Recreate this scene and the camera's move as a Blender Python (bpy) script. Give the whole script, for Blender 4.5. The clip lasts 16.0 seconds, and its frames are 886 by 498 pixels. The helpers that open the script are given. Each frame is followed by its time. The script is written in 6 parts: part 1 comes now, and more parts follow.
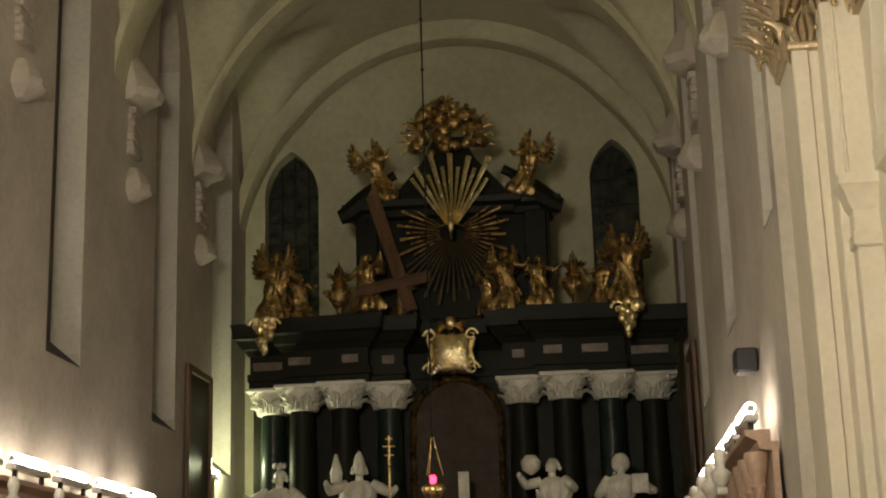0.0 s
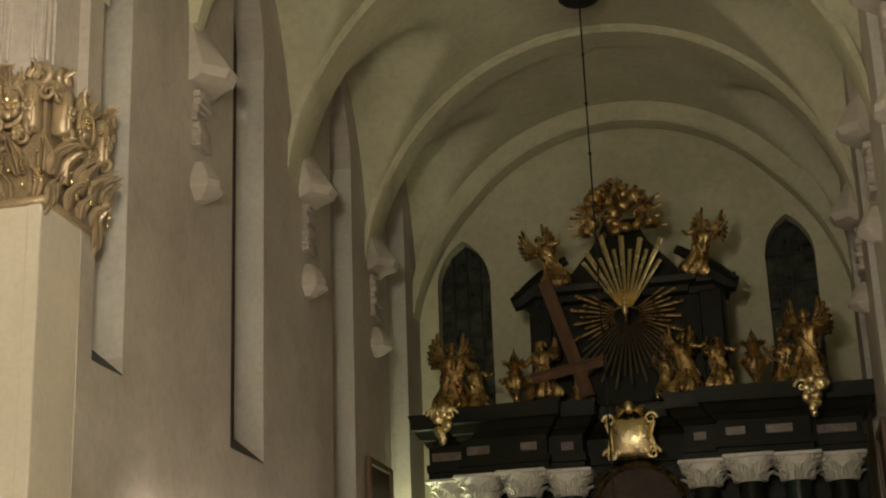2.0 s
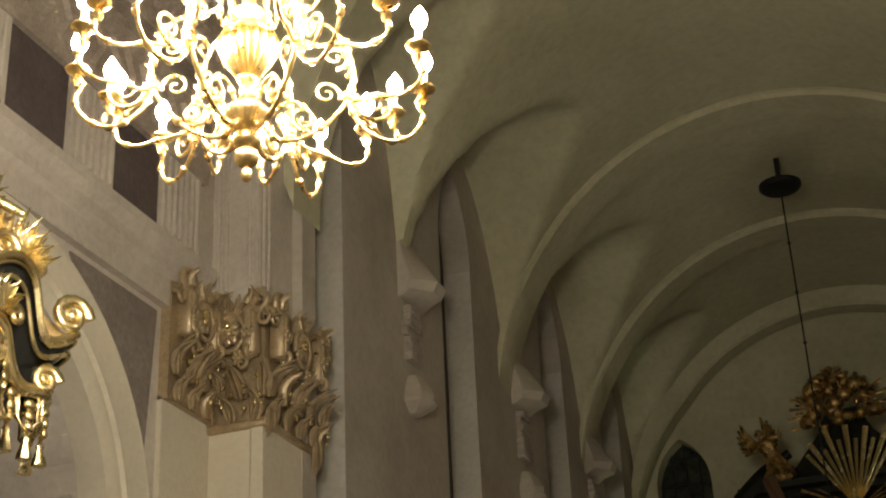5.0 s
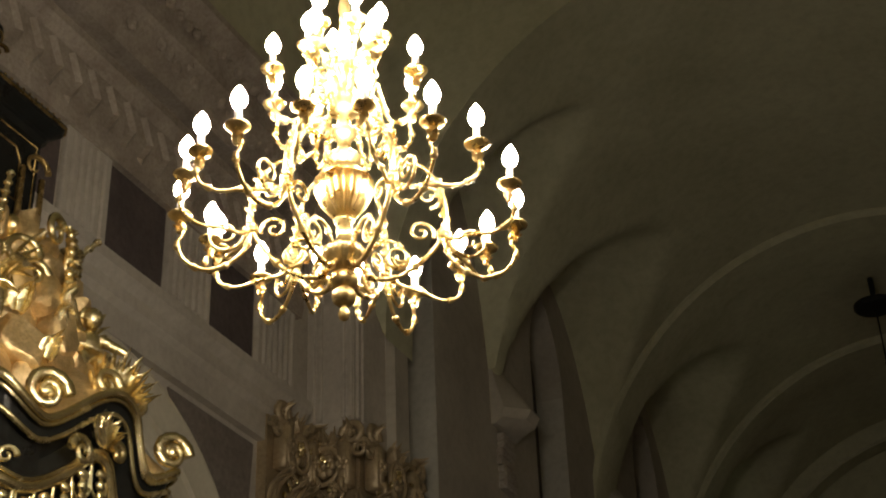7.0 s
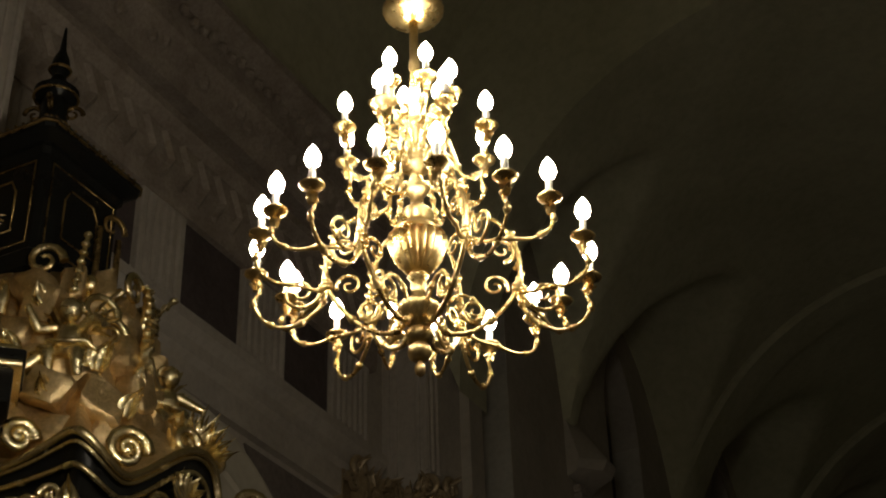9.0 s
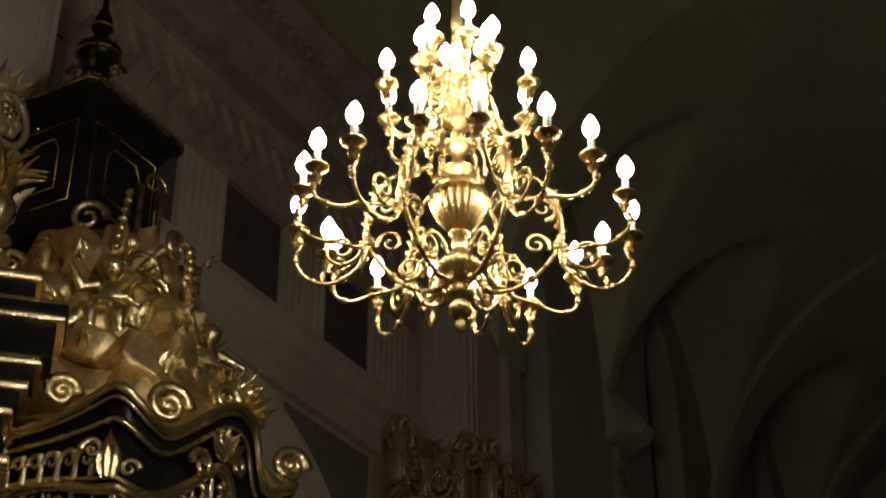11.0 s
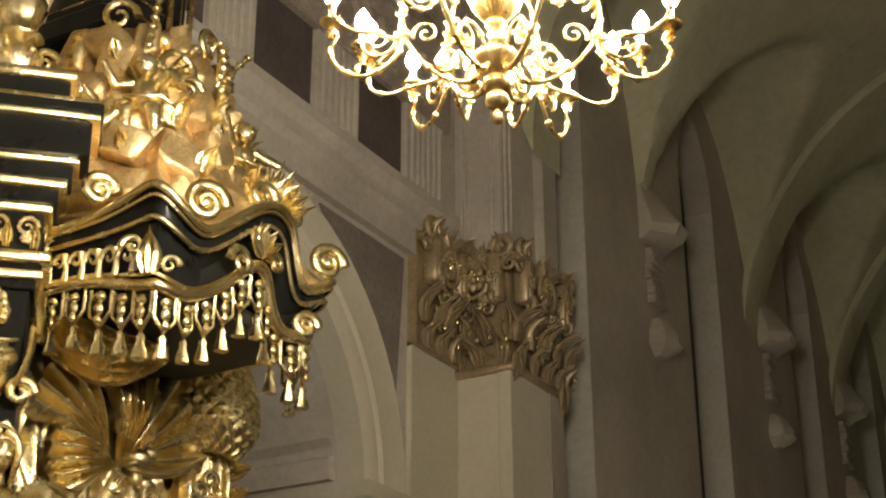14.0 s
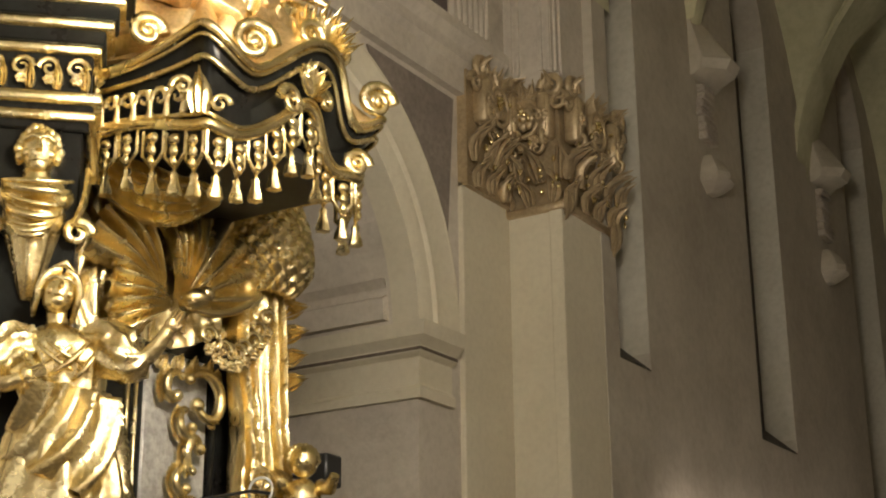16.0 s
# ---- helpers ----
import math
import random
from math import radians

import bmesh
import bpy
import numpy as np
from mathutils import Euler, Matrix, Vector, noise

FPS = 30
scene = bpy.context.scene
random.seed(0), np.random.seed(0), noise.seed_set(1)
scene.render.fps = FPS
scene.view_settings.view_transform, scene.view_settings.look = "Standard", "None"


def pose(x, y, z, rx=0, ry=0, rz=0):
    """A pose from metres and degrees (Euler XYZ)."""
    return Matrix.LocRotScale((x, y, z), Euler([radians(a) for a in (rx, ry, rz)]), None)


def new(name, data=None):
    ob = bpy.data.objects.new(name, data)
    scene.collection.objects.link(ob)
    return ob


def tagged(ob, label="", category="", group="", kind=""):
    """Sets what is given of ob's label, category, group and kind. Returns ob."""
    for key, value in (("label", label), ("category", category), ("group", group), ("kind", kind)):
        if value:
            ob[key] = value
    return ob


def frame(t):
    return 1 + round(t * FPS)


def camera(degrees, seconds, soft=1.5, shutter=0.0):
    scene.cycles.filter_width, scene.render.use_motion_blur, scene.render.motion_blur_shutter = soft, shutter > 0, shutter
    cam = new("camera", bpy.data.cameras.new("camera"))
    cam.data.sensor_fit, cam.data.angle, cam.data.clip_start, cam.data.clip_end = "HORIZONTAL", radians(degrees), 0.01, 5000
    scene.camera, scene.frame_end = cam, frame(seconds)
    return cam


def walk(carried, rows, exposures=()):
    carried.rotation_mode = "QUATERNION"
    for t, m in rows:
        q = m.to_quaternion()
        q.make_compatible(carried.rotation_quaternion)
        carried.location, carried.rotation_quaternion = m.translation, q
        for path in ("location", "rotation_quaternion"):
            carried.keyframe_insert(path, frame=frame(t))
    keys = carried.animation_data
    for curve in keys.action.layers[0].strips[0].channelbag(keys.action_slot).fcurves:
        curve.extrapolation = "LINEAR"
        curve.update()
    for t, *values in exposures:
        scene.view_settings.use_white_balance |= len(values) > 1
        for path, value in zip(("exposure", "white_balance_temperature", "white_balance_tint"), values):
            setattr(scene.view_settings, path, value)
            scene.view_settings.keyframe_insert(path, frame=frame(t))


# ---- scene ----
cam = camera(32.84, 16.0, soft=2.0)
# seconds, x, y, z, yaw, pitch, roll
PATH = [
    (0, 0.000, 0.000, 1.600, 5.33, 14.39, -1.69),
    (0.5, -0.013, 0.002, 1.615, 6.62, 15.03, -1.90),
    (1, -0.029, 0.002, 1.630, 8.26, 15.98, -2.00),
    (1.5, -0.045, 0.013, 1.636, 10.19, 17.09, -2.00),
    (2, -0.070, 0.029, 1.640, 11.92, 17.85, -2.14),
    (2.5, -0.085, 0.017, 1.639, 13.12, 18.81, -2.46),
    (3, -0.093, 0.017, 1.639, 14.68, 20.67, -2.75),
    (3.5, -0.105, 0.015, 1.653, 16.56, 22.13, -2.61),
    (4, -0.109, 0.006, 1.659, 17.87, 23.58, -2.72),
    (6.5, -0.102, -0.056, 1.677, 22.77, 29.33, -2.25),
    (7, -0.093, -0.099, 1.666, 23.65, 30.82, -2.22),
    (7.5, -0.094, -0.120, 1.675, 24.89, 31.97, -2.20),
    (8, -0.096, -0.125, 1.674, 25.94, 32.88, -1.90),
    (10.5, -0.105, -0.115, 1.671, 27.91, 32.34, -0.87),
    (11, -0.115, -0.105, 1.662, 28.55, 31.45, -0.37),
    (11.5, -0.120, -0.109, 1.655, 28.60, 30.56, -0.28),
    (12, -0.124, -0.103, 1.647, 28.86, 29.58, -0.19),
    (12.5, -0.126, -0.098, 1.641, 29.05, 28.30, -0.22),
    (13, -0.134, -0.102, 1.627, 29.23, 26.79, -0.27),
    (13.5, -0.144, -0.095, 1.618, 29.37, 25.41, -0.26),
    (14, -0.151, -0.080, 1.607, 29.97, 24.12, -0.10),
    (14.5, -0.165, -0.083, 1.596, 30.70, 22.78, -0.12),
    (15, -0.171, -0.074, 1.581, 31.30, 21.49, -0.16),
    (15.5, -0.177, -0.069, 1.562, 31.71, 19.90, -0.19),
    (16, -0.180, -0.061, 1.532, 32.01, 18.34, -0.55),
]


def aim(x, y, z, yaw, pitch, roll):
    return pose(x, y, z, 0, 0, yaw) @ pose(0, 0, 0, 90 + pitch) @ pose(0, 0, 0, 0, 0, roll)


walk(cam, [(t, aim(*r)) for t, *r in PATH],
     [(0, 1.1), (1.5, 1.08), (2.5, 1.2), (3.5, 0.85), (4, 0.8), (6.5, -0.72), (7, -1.2), (8, -2.45), (10.5, -2.8), (11.5, -2.7), (12, -2.3), (12.5, -1.8), (13, -1.4), (13.5, -0.68), (14, -0.1), (14.5, 0.2), (16, 0.3)])

# ---- light ----
world = bpy.data.worlds.new("world")
scene.world = world
world.use_nodes = True
world.node_tree.nodes["Background"].inputs[0].default_value = (0.02, 0.025, 0.04, 1)
world.node_tree.nodes["Background"].inputs[1].default_value = 0.2

AX = -2.65        # the axis of nave and choir
CH = (AX - 0.02, 4.74)   # the chandelier's place


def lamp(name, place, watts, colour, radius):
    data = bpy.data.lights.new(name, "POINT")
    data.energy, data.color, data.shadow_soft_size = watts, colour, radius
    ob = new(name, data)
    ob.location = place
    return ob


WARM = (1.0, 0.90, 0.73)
# lamps out of view behind the camera, added to light the pier faces
lamp("unseen_nave_light", (AX, -6.0, 5.4), 380, WARM, 0.5)
lamp("unseen_nave_light", (AX, -14.0, 5.4), 300, WARM, 0.5)
lamp("window_lamp_light", (-7.16, 28.95, 4.95), 60, (0.96, 1.0, 0.60), 0.05)

# ---- tools for meshes ----


class Shape:
    def __init__(self):
        self.v, self.f = [], []

    def add(self, verts, faces):
        n = len(self.v)
        self.v += [tuple(p) for p in verts]
        self.f += [tuple(i + n for i in q) for q in faces]
        return self

    def moved(self, m):
        self.v = [tuple(m @ Vector(p)) for p in self.v]
        return self

    def join(self, other, m=None):
        return self.add([m @ Vector(p) for p in other.v] if m else other.v, other.f)

    def box(self, x0, x1, y0, y1, z0, z1, bevel=0.0):
        if bevel <= 0:
            p = [(x, y, z) for z in (z0, z1) for y in (y0, y1) for x in (x0, x1)]
            return self.add(p, [(0, 2, 3, 1), (4, 5, 7, 6), (0, 1, 5, 4), (1, 3, 7, 5), (3, 2, 6, 7), (2, 0, 4, 6)])
        b = min(bevel, (x1 - x0) / 3, (y1 - y0) / 3, (z1 - z0) / 3)
        def ring(dx, z):
            return [(x0 + dx, y0 + b, z), (x0 + b, y0 + dx, z), (x1 - b, y0 + dx, z), (x1 - dx, y0 + b, z),
                    (x1 - dx, y1 - b, z), (x1 - b, y1 - dx, z), (x0 + b, y1 - dx, z), (x0 + dx, y1 - b, z)]
        return self.loft([ring(b, z0), ring(0, z0 + b), ring(0, z1 - b), ring(b, z1)])

    def loft(self, rings, caps=True, closed=True):
        n, verts, faces = len(rings[0]), [], []
        for r in rings:
            verts += r
        for i in range(len(rings) - 1):
            for j in range(n if closed else n - 1):
                a, b = i * n + j, i * n + (j + 1) % n
                faces.append((a, b, b + n, a + n))
        if caps:
            faces.append(tuple(reversed(range(n))))
            faces.append(tuple(range(len(verts) - n, len(verts))))
        return self.add(verts, faces)

    def lathe(self, profile, n=20, m=None, flute=0, deep=0.0):
        """profile: (radius, height) from below upwards."""
        rings = []
        for r, z in profile:
            ring = []
            for j in range(n):
                a = 2 * math.pi * j / n
                k = r * (1 - deep * (0.5 + 0.5 * math.cos(flute * a))) if flute else r
                ring.append((k * math.cos(a), k * math.sin(a), z))
            rings.append(ring)
        s = Shape().loft(rings)
        return self.join(s, m)

    def tube(self, path, radii, n=8, flat=1.0, up=None):
        path = [Vector(p) for p in path]
        if isinstance(radii, (int, float)):
            radii = [radii] * len(path)
        rings, side = [], None
        for i, p in enumerate(path):
            d = (path[min(i + 1, len(path) - 1)] - path[max(i - 1, 0)]).normalized()
            if up is not None:
                side = d.cross(Vector(up))
            elif side is None:
                side = d.cross(Vector((0, 0, 1)) if abs(d.z) < 0.9 else Vector((1, 0, 0)))
            else:
                side = side - d * side.dot(d)
            if side.length < 1e-6:
                side = d.orthogonal()
            side.normalize()
            nor = side.cross(d)
            r = radii[i]
            rings.append([p + side * (r * math.cos(2 * math.pi * j / n)) + nor * (r * flat * math.sin(2 * math.pi * j / n)) for j in range(n)])
        return self.loft(rings)

    def ball(self, c, rx, ry=None, rz=None, n=12, m=6):
        ry, rz = ry or rx, rz or rx
        rings = []
        for i in range(m + 1):
            a = math.pi * (i / m - 0.5)
            k, h = max(math.cos(a), 0.02), math.sin(a)
            rings.append([(c[0] + rx * k * math.cos(2 * math.pi * j / n), c[1] + ry * k * math.sin(2 * math.pi * j / n), c[2] + rz * h) for j in range(n)])
        return self.loft(rings)

    def sweep(self, profile, path, closed=False):
        """profile: (out, up) points; path: points in plan with z; out is to the right of the way."""
        path = [Vector(p) for p in path]
        n, rings = len(path), []
        for i, p in enumerate(path):
            a = path[(i - 1) % n] if (closed or i > 0) else None
            b = path[(i + 1) % n] if (closed or i < n - 1) else None
            d1 = (p - a) if a is not None else (b - p)
            d2 = (b - p) if b is not None else (p - a)
            d1.z = d2.z = 0
            d1.normalize(), d2.normalize()
            n1, n2 = Vector((d1.y, -d1.x, 0)), Vector((d2.y, -d2.x, 0))
            k = n1 + n2
            k = k / max(k.dot(n1), 0.3)
            rings.append([p + k * o + Vector((0, 0, u)) for o, u in profile])
        if closed:
            rings.append(rings[0])
        return self.loft(rings, caps=not closed)

    def prism(self, outline, m, depth):
        """outline: (x, y) points, turned left; raised by depth along z, then placed by m."""
        n = len(outline)
        s = Shape().loft([[(x, y, 0) for x, y in outline], [(x, y, depth) for x, y in outline]])
        return self.join(s, m)

    def grid(self, fn, nu, nv):
        verts = [fn(i / nu, j / nv) for i in range(nu + 1) for j in range(nv + 1)]
        w = nv + 1
        return self.add(verts, [(i * w + j, (i + 1) * w + j, (i + 1) * w + j + 1, i * w + j + 1) for i in range(nu) for j in range(nv)])


ORGANIC = ("polished_gilding", "matt_gilding", "tarnished_gilding", "polished_brass", "gilded_stucco_capital", "white_marble")


def part(name, shape, material, parent=None, label="", smooth=40):
    me = bpy.data.meshes.new(name)
    me.from_pydata(shape.v, [], shape.f)
    me.update()
    bm = bmesh.new()
    bm.from_mesh(me)
    bmesh.ops.recalc_face_normals(bm, faces=bm.faces)
    bm.to_mesh(me)
    bm.free()
    if smooth == 40 and material.name in ORGANIC:
        smooth = 78
    if smooth:
        me.shade_smooth()
        me.set_sharp_from_angle(angle=radians(smooth))
    me.materials.append(material)
    ob = new(name, me)
    if parent:
        ob.parent = parent
    if label:
        tagged(ob, label)
    return ob


def thing(name, label, category, group="", kind="", place=(0, 0, 0), turn=0):
    ob = new(name)
    ob.matrix_world = pose(*place, 0, 0, turn)
    return tagged(ob, label, category, group, kind)


def structure(name, shape, material, label, category, smooth=30):
    return tagged(part(name, shape, material, None, label, smooth), label, category, "", "structure")


# ---- materials ----


def material(name, colour, rough=0.6, metal=0.0, spots=None, scale=2.0, fine=40.0, bump=0.2, amount=0.5, stretch=(1, 1, 1), emit=0.0, emit_colour=None, spec=0.5):
    mat = bpy.data.materials.new(name)
    mat.use_nodes = True
    nt = mat.node_tree
    nodes, links = nt.nodes, nt.links
    bsdf = nodes["Principled BSDF"]
    bsdf.inputs["Roughness"].default_value, bsdf.inputs["Metallic"].default_value = rough, metal
    bsdf.inputs["Specular IOR Level"].default_value = spec
    geo = nodes.new("ShaderNodeNewGeometry")
    mapping = nodes.new("ShaderNodeMapping")
    mapping.inputs["Scale"].default_value = stretch
    links.new(geo.outputs["Position"], mapping.inputs["Vector"])

    def noise_node(s, detail, r=0.6):
        n = nodes.new("ShaderNodeTexNoise")
        n.inputs["Scale"].default_value, n.inputs["Detail"].default_value, n.inputs["Roughness"].default_value = s, detail, r
        links.new(mapping.outputs["Vector"], n.inputs["Vector"])
        return n

    big, small = noise_node(scale, 6, 0.65), noise_node(fine, 4)
    ramp = nodes.new("ShaderNodeValToRGB")
    ramp.color_ramp.elements[0].position, ramp.color_ramp.elements[1].position = 0.35, 0.68
    ramp.color_ramp.elements[0].color, ramp.color_ramp.elements[1].color = (*(spots or [c * 0.7 for c in colour]), 1), (*colour, 1)
    links.new(big.outputs["Fac"], ramp.inputs["Fac"])
    mix = nodes.new("ShaderNodeMix")
    mix.data_type, mix.blend_type = "RGBA", "MULTIPLY"
    mix.inputs["Factor"].default_value = amount
    links.new(ramp.outputs["Color"], mix.inputs["A"])
    fr = nodes.new("ShaderNodeValToRGB")
    fr.color_ramp.elements[0].color, fr.color_ramp.elements[1].color = (0.55, 0.52, 0.48, 1), (1, 1, 1, 1)
    fr.color_ramp.elements[0].position, fr.color_ramp.elements[1].position = 0.3, 0.6
    links.new(small.outputs["Fac"], fr.inputs["Fac"])
    links.new(fr.outputs["Color"], mix.inputs["B"])
    links.new(mix.outputs["Result"], bsdf.inputs["Base Color"])
    rr = nodes.new("ShaderNodeMapRange")
    rr.inputs["To Min"].default_value, rr.inputs["To Max"].default_value = max(rough - 0.13, 0.04), min(rough + 0.13, 1)
    links.new(big.outputs["Fac"], rr.inputs["Value"])
    links.new(rr.outputs["Result"], bsdf.inputs["Roughness"])
    if bump:
        add = nodes.new("ShaderNodeMath")
        add.operation = "ADD"
        links.new(big.outputs["Fac"], add.inputs[0])
        links.new(small.outputs["Fac"], add.inputs[1])
        b = nodes.new("ShaderNodeBump")
        b.inputs["Strength"].default_value, b.inputs["Distance"].default_value = bump, 0.02
        links.new(add.outputs["Value"], b.inputs["Height"])
        links.new(b.outputs["Normal"], bsdf.inputs["Normal"])
    if emit:
        bsdf.inputs["Emission Color"].default_value = (*(emit_colour or colour), 1)
        bsdf.inputs["Emission Strength"].default_value = emit
    return mat


PLASTER = material("choir_plaster", (0.53, 0.485, 0.405), 0.92, spots=(0.39, 0.345, 0.285), scale=0.55, fine=9, bump=0.35, amount=0.25)
STONE = material("carved_sandstone", (0.52, 0.47, 0.40), 0.9, spots=(0.34, 0.29, 0.25), scale=1.6, fine=22, bump=0.5, amount=0.6)
# wall plaster made paler: lamplight on the far jambs is in this colour
JAMB = material("lit_jamb_plaster", (0.57, 0.54, 0.47), 0.9, spots=(0.46, 0.43, 0.36), scale=0.7, fine=12, bump=0.3, amount=0.3)
VAULT = material("vault_plaster", (0.58, 0.56, 0.39), 0.93, spots=(0.44, 0.42, 0.28), scale=0.35, fine=7, bump=0.3, amount=0.3)
CREAM = material("cream_painted_plaster", (0.64, 0.585, 0.46), 0.75, spots=(0.57, 0.515, 0.40), scale=0.6, fine=14, bump=0.12, amount=0.18)
NAVE = material("nave_grey_plaster", (0.62, 0.56, 0.48), 0.85, spots=(0.48, 0.43, 0.37), scale=0.8, fine=12, bump=0.25, amount=0.3)
FRIEZE = material("stucco_relief", (0.50, 0.43, 0.36), 0.85, spots=(0.34, 0.28, 0.23), scale=3, fine=25, bump=0.5, amount=0.5)
FLOOR = material("stone_floor", (0.22, 0.19, 0.16), 0.5, scale=1.2, fine=20, bump=0.1)
GOLD = material("polished_gilding", (0.99, 0.87, 0.54), 0.25, 1.0, spots=(0.90, 0.73, 0.37), scale=5, fine=38, bump=0.36, amount=0.3)
GOLDM = material("matt_gilding", (0.84, 0.65, 0.36), 0.46, 0.9, spots=(0.62, 0.44, 0.20), scale=6, fine=40, bump=0.4, amount=0.5)
OLDGOLD = material("tarnished_gilding", (0.70, 0.49, 0.19), 0.28, 0.9, spots=(0.24, 0.16, 0.07), scale=5, fine=26, bump=0.6, amount=0.65)
DULLGOLD = material("dark_gilding", (0.22, 0.17, 0.09), 0.45, 0.5, spots=(0.09, 0.07, 0.038), scale=5, fine=30, bump=0.3)
STUCCO = material("gilded_stucco_capital", (0.53, 0.41, 0.25), 0.36, 0.40, spots=(0.41, 0.32, 0.20), scale=5, fine=30, bump=0.4, amount=0.5)
BLACK = material("black_marble", (0.015, 0.015, 0.008), 0.45, spec=0.12, spots=(0.010, 0.011, 0.006), scale=2.5, fine=18, bump=0.03)
EBONY = material("black_lacquered_wood", (0.011, 0.012, 0.011), 0.30, spec=0.16, spots=(0.010, 0.009, 0.008), scale=3, fine=30, bump=0.06)
GREEN = material("dark_green_marble", (0.016, 0.028, 0.02), 0.3, spec=0.25, spots=(0.012, 0.02, 0.016), scale=3, fine=14, bump=0.02)
GREYM = material("grey_marble", (0.30, 0.29, 0.27), 0.3, spots=(0.16, 0.15, 0.14), scale=2.2, fine=14, bump=0.03)
PALEM = material("pale_grey_marble", (0.50, 0.49, 0.46), 0.35, spots=(0.30, 0.29, 0.28), scale=5, fine=20, bump=0.03)
WHITE = material("white_marble", (0.78, 0.76, 0.66), 0.5, spots=(0.60, 0.58, 0.50), scale=3, fine=24, bump=0.12, amount=0.3)
REDM = material("red_brown_marble", (0.20, 0.15, 0.11), 0.35, spots=(0.09, 0.065, 0.05), scale=4, fine=20, bump=0.03)
WOOD = material("brown_oak", (0.17, 0.10, 0.055), 0.5, spots=(0.09, 0.05, 0.03), scale=3, fine=30, bump=0.15, stretch=(1, 1, 0.15))
ROSE = material("pinkish_painted_wood", (0.55, 0.38, 0.28), 0.5, spots=(0.42, 0.28, 0.20), scale=4, fine=26, bump=0.1, amount=0.3)
CANVAS = material("dark_oil_painting", (0.075, 0.05, 0.03), 0.5, spec=0.15, spots=(0.03, 0.022, 0.016), scale=2.2, fine=9, bump=0.05, amount=0.7)
GLASSD = material("dark_leaded_glass", (0.07, 0.075, 0.055), 0.15, spots=(0.012, 0.014, 0.014), scale=4, fine=14, bump=0.06)
IRON = material("black_iron", (0.03, 0.03, 0.03), 0.5, 0.6, scale=6, fine=40, bump=0.1)
BRASS = material("polished_brass", (1.0, 0.78, 0.38), 0.29, 1.0, spots=(0.80, 0.55, 0.20), scale=8, fine=50, bump=0.05, amount=0.25)
CANDLE = material("ivory_candle_sleeve", (0.85, 0.80, 0.68), 0.5, scale=8, fine=40, bump=0.03, amount=0.1)
BULB = material("lit_candle_bulb", (1, 0.9, 0.7), 0.3, emit=680.0, emit_colour=(1.0, 0.90, 0.73), bump=0)
TUBE = material("lit_fluorescent_tube", (1, 0.97, 0.92), 0.3, emit=6.5, emit_colour=(1.0, 0.86, 0.72), bump=0)
REDGLOW = material("lit_red_lamp_glass", (0.8, 0.02, 0.04), 0.2, emit=3.5, emit_colour=(1.0, 0.03, 0.08), bump=0)
SPOTGLOW = material("lit_lamp_lens", (1, 1, 0.9), 0.3, emit=12.0, emit_colour=(1.0, 0.97, 0.75), bump=0)
WHITEP = material("white_enamelled_metal", (0.8, 0.8, 0.78), 0.35, scale=5, fine=30, bump=0.03, amount=0.1)
BLACKP = material("black_plastic", (0.02, 0.02, 0.02), 0.4, scale=8, fine=60, bump=0.05)

# ---- the large structure ----
NX, CX = 5.40, 4.65       # half widths: nave wall, choir wall
YS, YE = 15.06, 31.5      # where the choir begins and ends
structure("floor", Shape().box(-16, 11, -22, 33, -0.3, 0), FLOOR, "grey stone floor of the church", "floor")


def arc(cx, cz, r, a0, a1, n):
    return [(cx + r * math.cos(radians(a0 + (a1 - a0) * i / n)), cz + r * math.sin(radians(a0 + (a1 - a0) * i / n))) for i in range(n + 1)]


ARCH_C, ARCH_R, SPRING = 9.85, 2.20, 5.50
BAY = 8.3


def nave_wall(side):
    """Wall with deep arched chapels, in its own frame: out = distance from the axis."""
    s = Shape()
    x0, x1 = AX + side * NX, AX + side * (NX + 3.2)
    lo, hi = min(x0, x1), max(x0, x1)
    cuts = [ARCH_C - BAY * k for k in (0, 1, 2, 3)]
    ends = sorted([-22.0, YS + 0.2] + [c - ARCH_R for c in cuts] + [c + ARCH_R for c in cuts])
    for a, b in zip(ends[0::2], ends[1::2]):
        s.box(lo, hi, a, b, 0, SPRING)
    s.box(lo, hi, -22, YS + 0.2, SPRING + ARCH_R + 0.02, 17.9)
    for c in cuts:
        pts = arc(c, SPRING, ARCH_R, 0, 180, 24)
        for (ya, za), (yb, zb) in zip(pts, pts[1:]):
            top = SPRING + ARCH_R + 0.02
            s.add([(x, y, z) for x in (lo, hi) for y, z in ((ya, za), (yb, zb), (yb, top), (ya, top))],
                  [(0, 1, 2, 3), (7, 6, 5, 4), (0, 4, 5, 1), (1, 5, 6, 2), (2, 6, 7, 3), (3, 7, 4, 0)])
    for a, b in zip([-22.0] + [c + ARCH_R for c in reversed(cuts)], [c - ARCH_R for c in reversed(cuts)] + [YS + 0.2]):
        s.box(lo, hi, a, b, SPRING, SPRING + ARCH_R + 0.02)
    s.box(*(sorted((x1, x1 + side * 0.4))), -22, YS + 0.2, 0, 17.9)
    return s


structure("wall_west", nave_wall(-1), NAVE, "greyish plastered nave wall with deep arched chapels", "wall")
structure("wall_east", nave_wall(1), NAVE, "greyish plastered nave wall with deep arched chapels", "wall")
structure("wall_south", Shape().box(-12, 7, -22.4, -22, 0, 18.2), NAVE, "plain plastered end wall of the nave", "wall")


